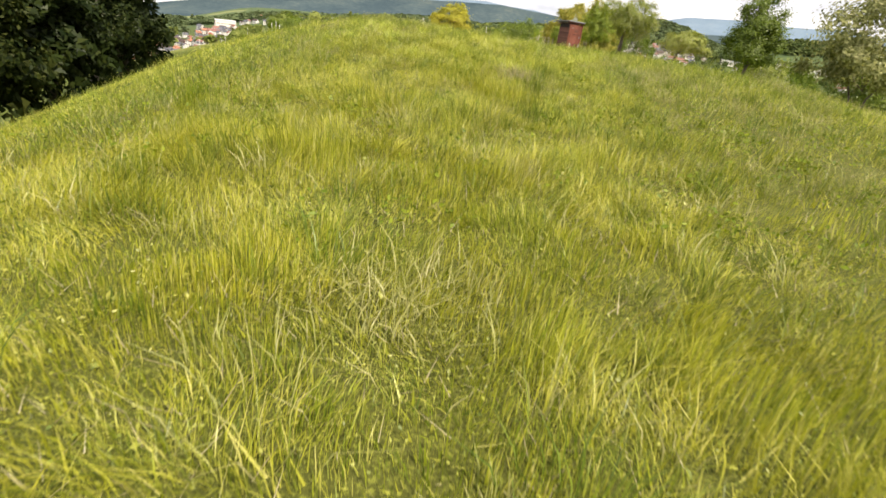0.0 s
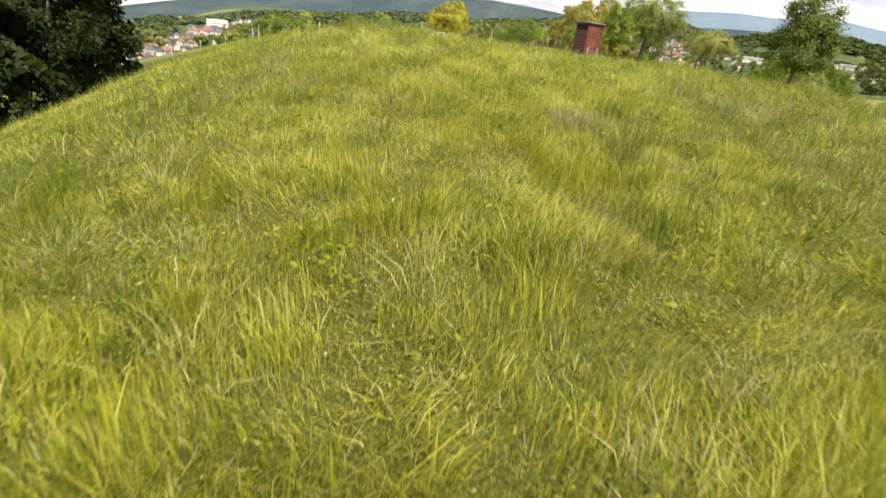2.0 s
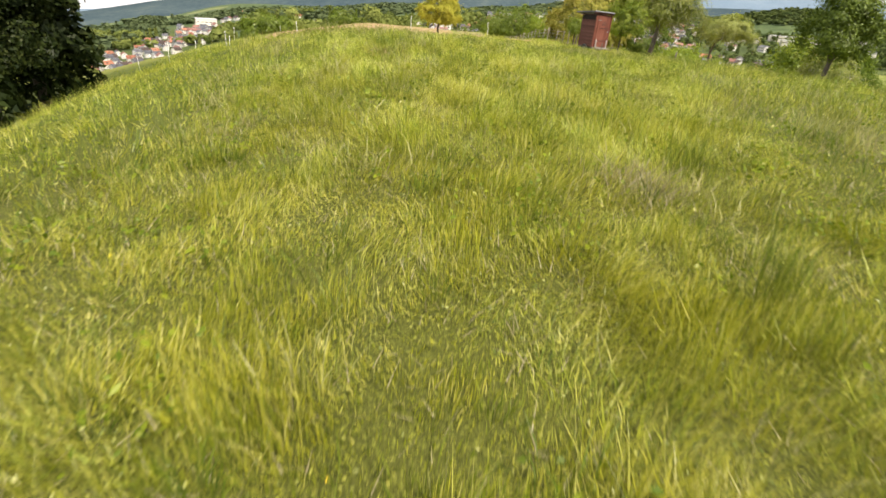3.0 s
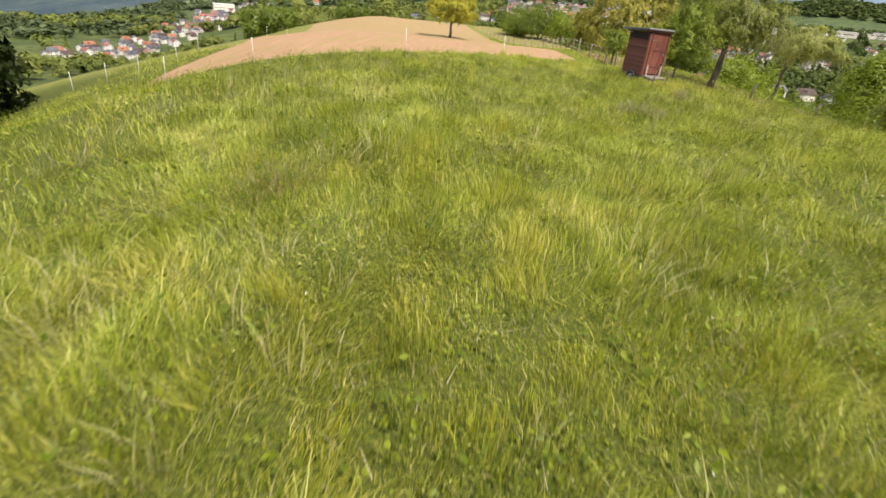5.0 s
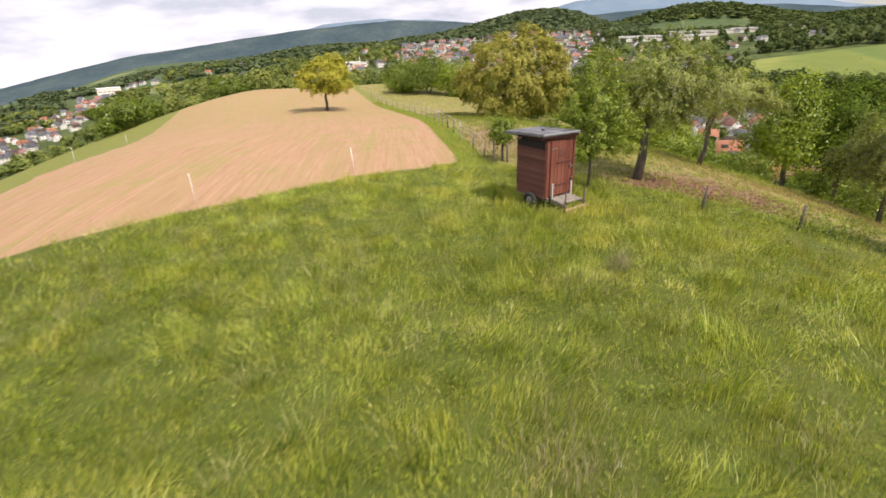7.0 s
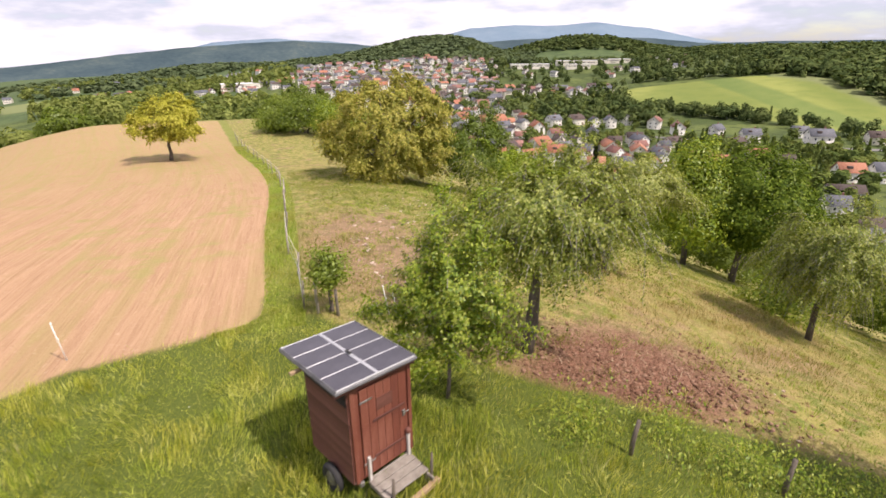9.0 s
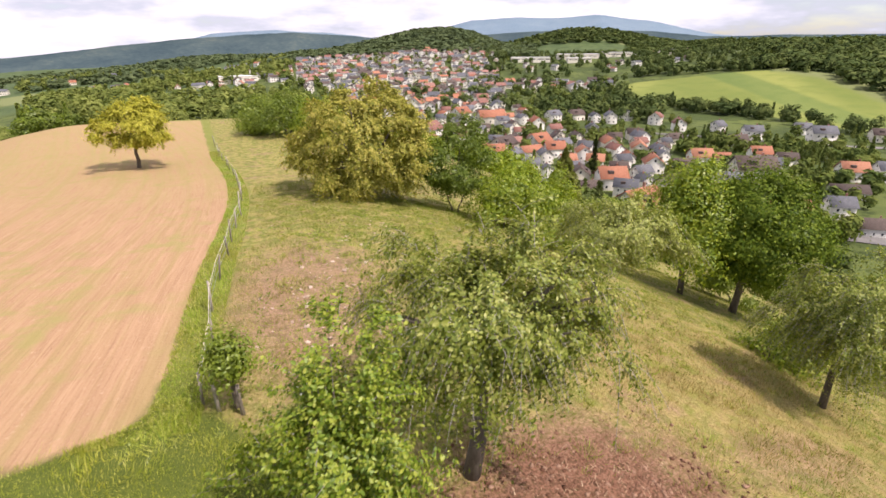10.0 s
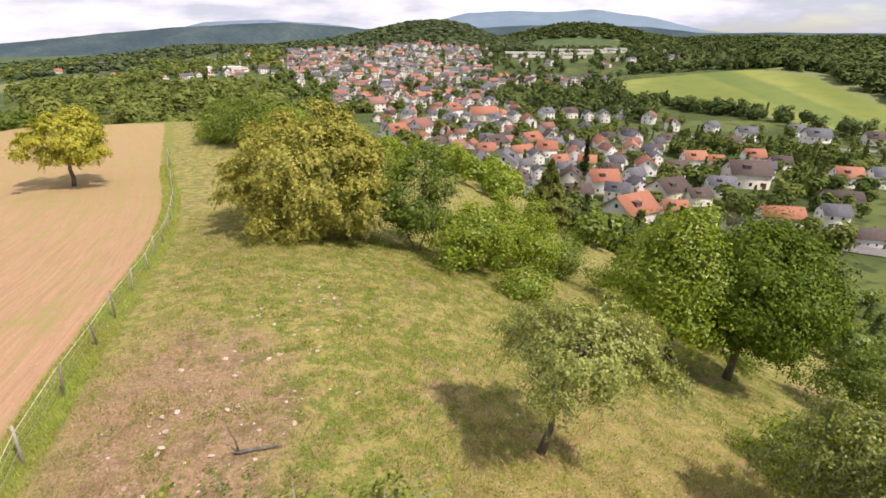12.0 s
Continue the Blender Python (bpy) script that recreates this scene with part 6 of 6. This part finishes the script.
# the village street in the side valley
for k in range(78):
    u = 5.9 * k / 77
    i = min(int(u), 5)
    (ax, ay), (bx, by) = VILLAGE[i], VILLAGE[i + 1]
    x, y = ax + (bx - ax) * (u - i) + 19 * (k % 4) - 30 + rng.normal() * 5, ay + (by - ay) * (u - i) + rng.normal() * 4
    place_house(("small", "grey", "orange", "red", "small", "brown")[k % 6], x, y, 60 + 90 * (k % 3 == 0) + 12 * rng.normal(), 0.9 + 0.3 * rng.random())
    taken.append((x, y))


def spots_for(count, az, r, gap):
    """House places at random in a quarter of the town, none too close to another."""
    done = tries = 0
    while done < count and tries < 8000:
        tries += 1
        (x, y), = scatter(rng, 1, az, r)
        if any((x - a) ** 2 + (y - b) ** 2 < gap * gap for a, b in taken):
            continue
        taken.append((x, y))
        done += 1
        yield x, y, rng.choice([0, 90]) + 14 * rng.normal() - az[0] * 0.5, 0.85 + 0.3 * rng.random()


for count, az, r, gap in ((44, (11, 27), (215, 400), 13), (58, (22, 42), (160, 255), 10.5), (12, (30, 43), (235, 285), 12), (8, (41, 52), (140, 230), 15)):
    for x, y, turn, size in spots_for(count, az, r, gap):
        place_house(kinds[rng.randint(len(kinds))], x, y, turn, size)


def far_town(places):
    """The far quarters of the town in one mesh: walls, gable roofs and window panes."""
    mats = ["render_white", "render_cream", "tile_orange", "tile_red", "tile_brown", "tile_grey", "glass"]
    verts, faces, slots = [], [], []
    for x, y, turn, size in places:
        size *= 0.82
        w, d, e, r = (5.0 + rng.random()) * size, 4.0 * size, (5.2 + 1.8 * rng.random()) * size, (8.0 + 1.4 * rng.random()) * size
        wall, roof = int(rng.random() < 0.3), 2 + rng.choice(4, p=[0.11, 0.27, 0.30, 0.32])
        shape = [(-w, -d, -2), (w, -d, -2), (w, d, -2), (-w, d, -2), (-w, -d, e), (w, -d, e), (w, d, e), (-w, d, e), (-w, 0, r - 0.1), (w, 0, r - 0.1)]
        skin = [((0, 1, 5, 4), wall), ((2, 3, 7, 6), wall), ((1, 2, 6, 9, 5), wall), ((3, 0, 4, 8, 7), wall)]
        o, k = 0.5, (r - e) / d * 0.5
        n = len(shape)
        shape += [(-w - o, -d - o, e - k), (w + o, -d - o, e - k), (w + o, 0, r), (-w - o, 0, r), (w + o, d + o, e - k), (-w - o, d + o, e - k)]
        shape += [(a, b, c - 0.25) for a, b, c in shape[n:n + 6]]
        skin += [((n, n + 1, n + 2, n + 3), roof), ((n + 3, n + 2, n + 4, n + 5), roof), ((n, n + 6, n + 7, n + 1), roof), ((n + 5, n + 4, n + 10, n + 11), roof),
                 ((n + 1, n + 7, n + 8, n + 2), roof), ((n + 2, n + 8, n + 10, n + 4), roof), ((n + 3, n + 9, n + 6, n), roof), ((n + 5, n + 11, n + 9, n + 3), roof)]
        for side in (-1, 1):
            for u in (-0.55, 0.0, 0.55):
                for z in (1.6, 4.2):
                    if z < e - 0.6:
                        n = len(shape)
                        shape += [(u * w - 0.6, side * (d + 0.03), z - 0.6), (u * w + 0.6, side * (d + 0.03), z - 0.6), (u * w + 0.6, side * (d + 0.03), z + 0.6), (u * w - 0.6, side * (d + 0.03), z + 0.6)]
                        skin.append(((n, n + 1, n + 2, n + 3), 6))
            for v in (-0.45, 0.45):
                for z in (1.6, 4.2):
                    n = len(shape)
                    shape += [(side * (w + 0.03), v * d - 0.6, z - 0.6), (side * (w + 0.03), v * d + 0.6, z - 0.6), (side * (w + 0.03), v * d + 0.6, z + 0.6), (side * (w + 0.03), v * d - 0.6, z + 0.6)]
                    skin.append(((n, n + 1, n + 2, n + 3), 6))
        c, s, z0, base = math.cos(radians(turn)), math.sin(radians(turn)), ground_z(x, y), len(verts)
        verts += [(a * c - b * s + x, a * s + b * c + y, q + z0) for a, b, q in shape]
        faces += [tuple(i + base for i in f) for f, _ in skin]
        slots += [m for _, m in skin]
    me = bpy.data.meshes.new("far_houses")
    me.from_pydata(verts, [], faces)
    for m in mats:
        me.materials.append(M[m])
    me.polygons.foreach_set("material_index", np.array(slots, np.int32))
    return tagged(new("far_houses", me), "far town houses with white walls and tiled roofs", "houses", kind="stuff")


far_places = []
for count, az, r, gap in ((360, (2, 23), (520, 900), 10.5), (100, (7, 24), (385, 520), 12.5), (24, (23, 36), (525, 575), 15), (30, (-6, 4), (600, 800), 16), (20, (33, 42), (900, 1040), 19)):
    far_places += list(spots_for(count, az, r, gap))
for cx, cy, spread, count in ((-94, 676, 12, 5), (-206, 762, 22, 9), (-300, 882, 30, 10), (-70, 935, 32, 14), (330, 640, 45, 9), (430, 600, 45, 9), (-330, 560, 22, 10), (-385, 720, 26, 14), (-425, 830, 30, 16), (-340, 980, 40, 10)):
    for k in range(count):
        far_places.append((cx + spread * rng.normal(), cy + 0.6 * spread * rng.normal(), 180 * rng.random(), 0.75 + 0.3 * rng.random()))
far_town(far_places)


def hall(x, y, w, d, h, turn, label):
    o = thing("factory_hall", (x, y, ground_z(x, y)), radians(turn), label, "factory hall", "factory halls")
    part("wall", box_mesh("wall", (w, d, h + 2), M["render_cream"], (0, 0, h / 2 - 1)), o)
    part("roof", box_mesh("roof", (w + 1, d + 1, 0.6), M["flat_roof"], (0, 0, h + 0.3), 0.1), o)
    strip = box_mesh("window_band", (w * 0.15, 0.1, 0.9), M["glass"])
    for k in range(5):
        part("window_band", strip, o).location = ((k - 2) * w * 0.19, -d / 2 - 0.05, h * 0.6)
    return o


hall(368, 730, 62, 24, 6, -20, "long low pale factory hall")
hall(462, 745, 78, 28, 7, -20, "long white factory hall with flat roof")
hall(425, 690, 34, 20, 6, -22, "pale factory hall with flat roof")
hall(545, 770, 45, 24, 7, -20, "pale industrial hall at the valley's edge")
hall(-50, 690, 45, 22, 7, 10, "pale hall at the edge of the town")
hall(-412, 806, 30, 18, 11, 30, "large white building at the top of the village")

# garden trees between the houses
rng = np.random.RandomState(620)
def clear_of_houses(x, y):
    return all((x - a) ** 2 + (y - b) ** 2 > 64 for a, b in taken)
pl = scatter(rng, 560, (12, 60), (118, 290), clear_of_houses) + scatter(rng, 70, (12, 60), (290, 350), clear_of_houses)
woods("garden_trees", "garden trees and bushes between the houses", pl, 3.5 + 5 * rng.random(len(pl)), 170, M["garden"], 12, 0.25)
pl = scatter(rng, 420, (0, 36), (345, 850), lambda x, y: clear_of_houses(x, y) and open_meadows(x, y))
woods("garden_trees", "trees between the houses of the town", pl, 6 + 4 * rng.random(len(pl)), 80, M["garden"], 13, 0.15)
pl = scatter(rng, 46, (33, 66), (60, 140), lambda x, y: clear_of_houses(x, y) and ground_z(x, y) < -16)
woods("slope_trees", "dark hedges and spruces by the lower gardens", pl, 4 + 4 * rng.random(len(pl)), 420, M["dark_wood"], 24, 0.35)
pl = scatter(rng, 70, (25, 66), (55, 125), lambda x, y: clear_of_houses(x, y) and not (30 < bearing(x, y) < 37 and math.hypot(x, y) < 80) and ground_z(x, y) < -16)
woods("slope_trees", "bright green trees and bushes at the foot of the slope", pl, 3.5 + 3.5 * rng.random(len(pl)), 560, M["hedge"], 14, 0.05)
pl = scatter(rng, 40, (8, 29), (50, 110), lambda x, y: clear_of_houses(x, y) and ground_z(x, y) < -12)
woods("slope_trees", "bright green trees and bushes below the pasture", pl, 4 + 3.5 * rng.random(len(pl)), 1100, M["linden"], 15, 0.05)


def strip_road(name, label, points, width):
    """A road laid a little above the ground."""
    p = np.array([(x, y) for x, y in points], float)
    s = np.linspace(0, 1, 60)
    u = np.linspace(0, 1, len(p))
    x, y = np.interp(s, u, p[:, 0]), np.interp(s, u, p[:, 1])
    dx, dy = np.gradient(x), np.gradient(y)
    n = np.hypot(dx, dy)
    lx, ly = x - dy / n * width / 2, y + dx / n * width / 2
    rx, ry = x + dy / n * width / 2, y - dx / n * width / 2
    v = np.concatenate([np.stack([lx, ly, height(lx, ly) + 0.25], 1), np.stack([rx, ry, height(rx, ry) + 0.25], 1)])
    i = np.arange(59)[:, None]
    return tagged(new(name, mesh_of(name, v, i + [0, 60, 61, 1], M["asphalt"])), label, "road", kind="structure")


strip_road("road", "grey asphalt street in front of the houses", [(84, 96), (92, 100), (104, 104), (125, 88), (142, 72)], 6)
strip_road("road", "grey asphalt street below the crop slope", [(150, 262), (190, 240), (230, 196), (262, 165), (300, 145)], 6)
strip_road("road", "grey asphalt street through the town", [(100, 150), (118, 178), (150, 215), (160, 262)], 5)


def car(x, y, turn):
    o = thing("car", (x, y, ground_z(x, y) + 0.25), radians(turn), "parked car on the street", "car", "parked cars")
    bm = bmesh.new()
    bmesh.ops.create_cube(bm, size=1)
    bmesh.ops.scale(bm, vec=(4.3, 1.75, 0.75), verts=bm.verts)
    bmesh.ops.bevel(bm, geom=bm.edges, offset=0.2, segments=2, affect="EDGES")
    bmesh.ops.translate(bm, vec=(0, 0, 0.62), verts=bm.verts)
    part("body", bm_mesh("body", bm, M["car_paint"], True), o)
    bm = bmesh.new()
    bmesh.ops.create_cube(bm, size=1)
    for v in bm.verts:
        v.co.x *= 2.4 if v.co.z < 0 else 1.6
        v.co.y *= 1.55
        v.co.z *= 0.55
    bmesh.ops.translate(bm, vec=(-0.2, 0, 1.2), verts=bm.verts)
    part("cabin", bm_mesh("cabin", bm, M["glass"]), o)
    for a in (-1.35, 1.35):
        for b in (-0.82, 0.82):
            part("wheel", tube_mesh("wheel", [(a, b - 0.1, 0.31), (a, b + 0.1, 0.31)], [0.31, 0.31], M["rubber"], 12), o)
    return o


for x, y, turn in ((86.5, 99, 20), (90, 97.0, 25), (112, 99, -40), (118, 94, -40), (123, 91, -40)):
    car(x, y, turn)
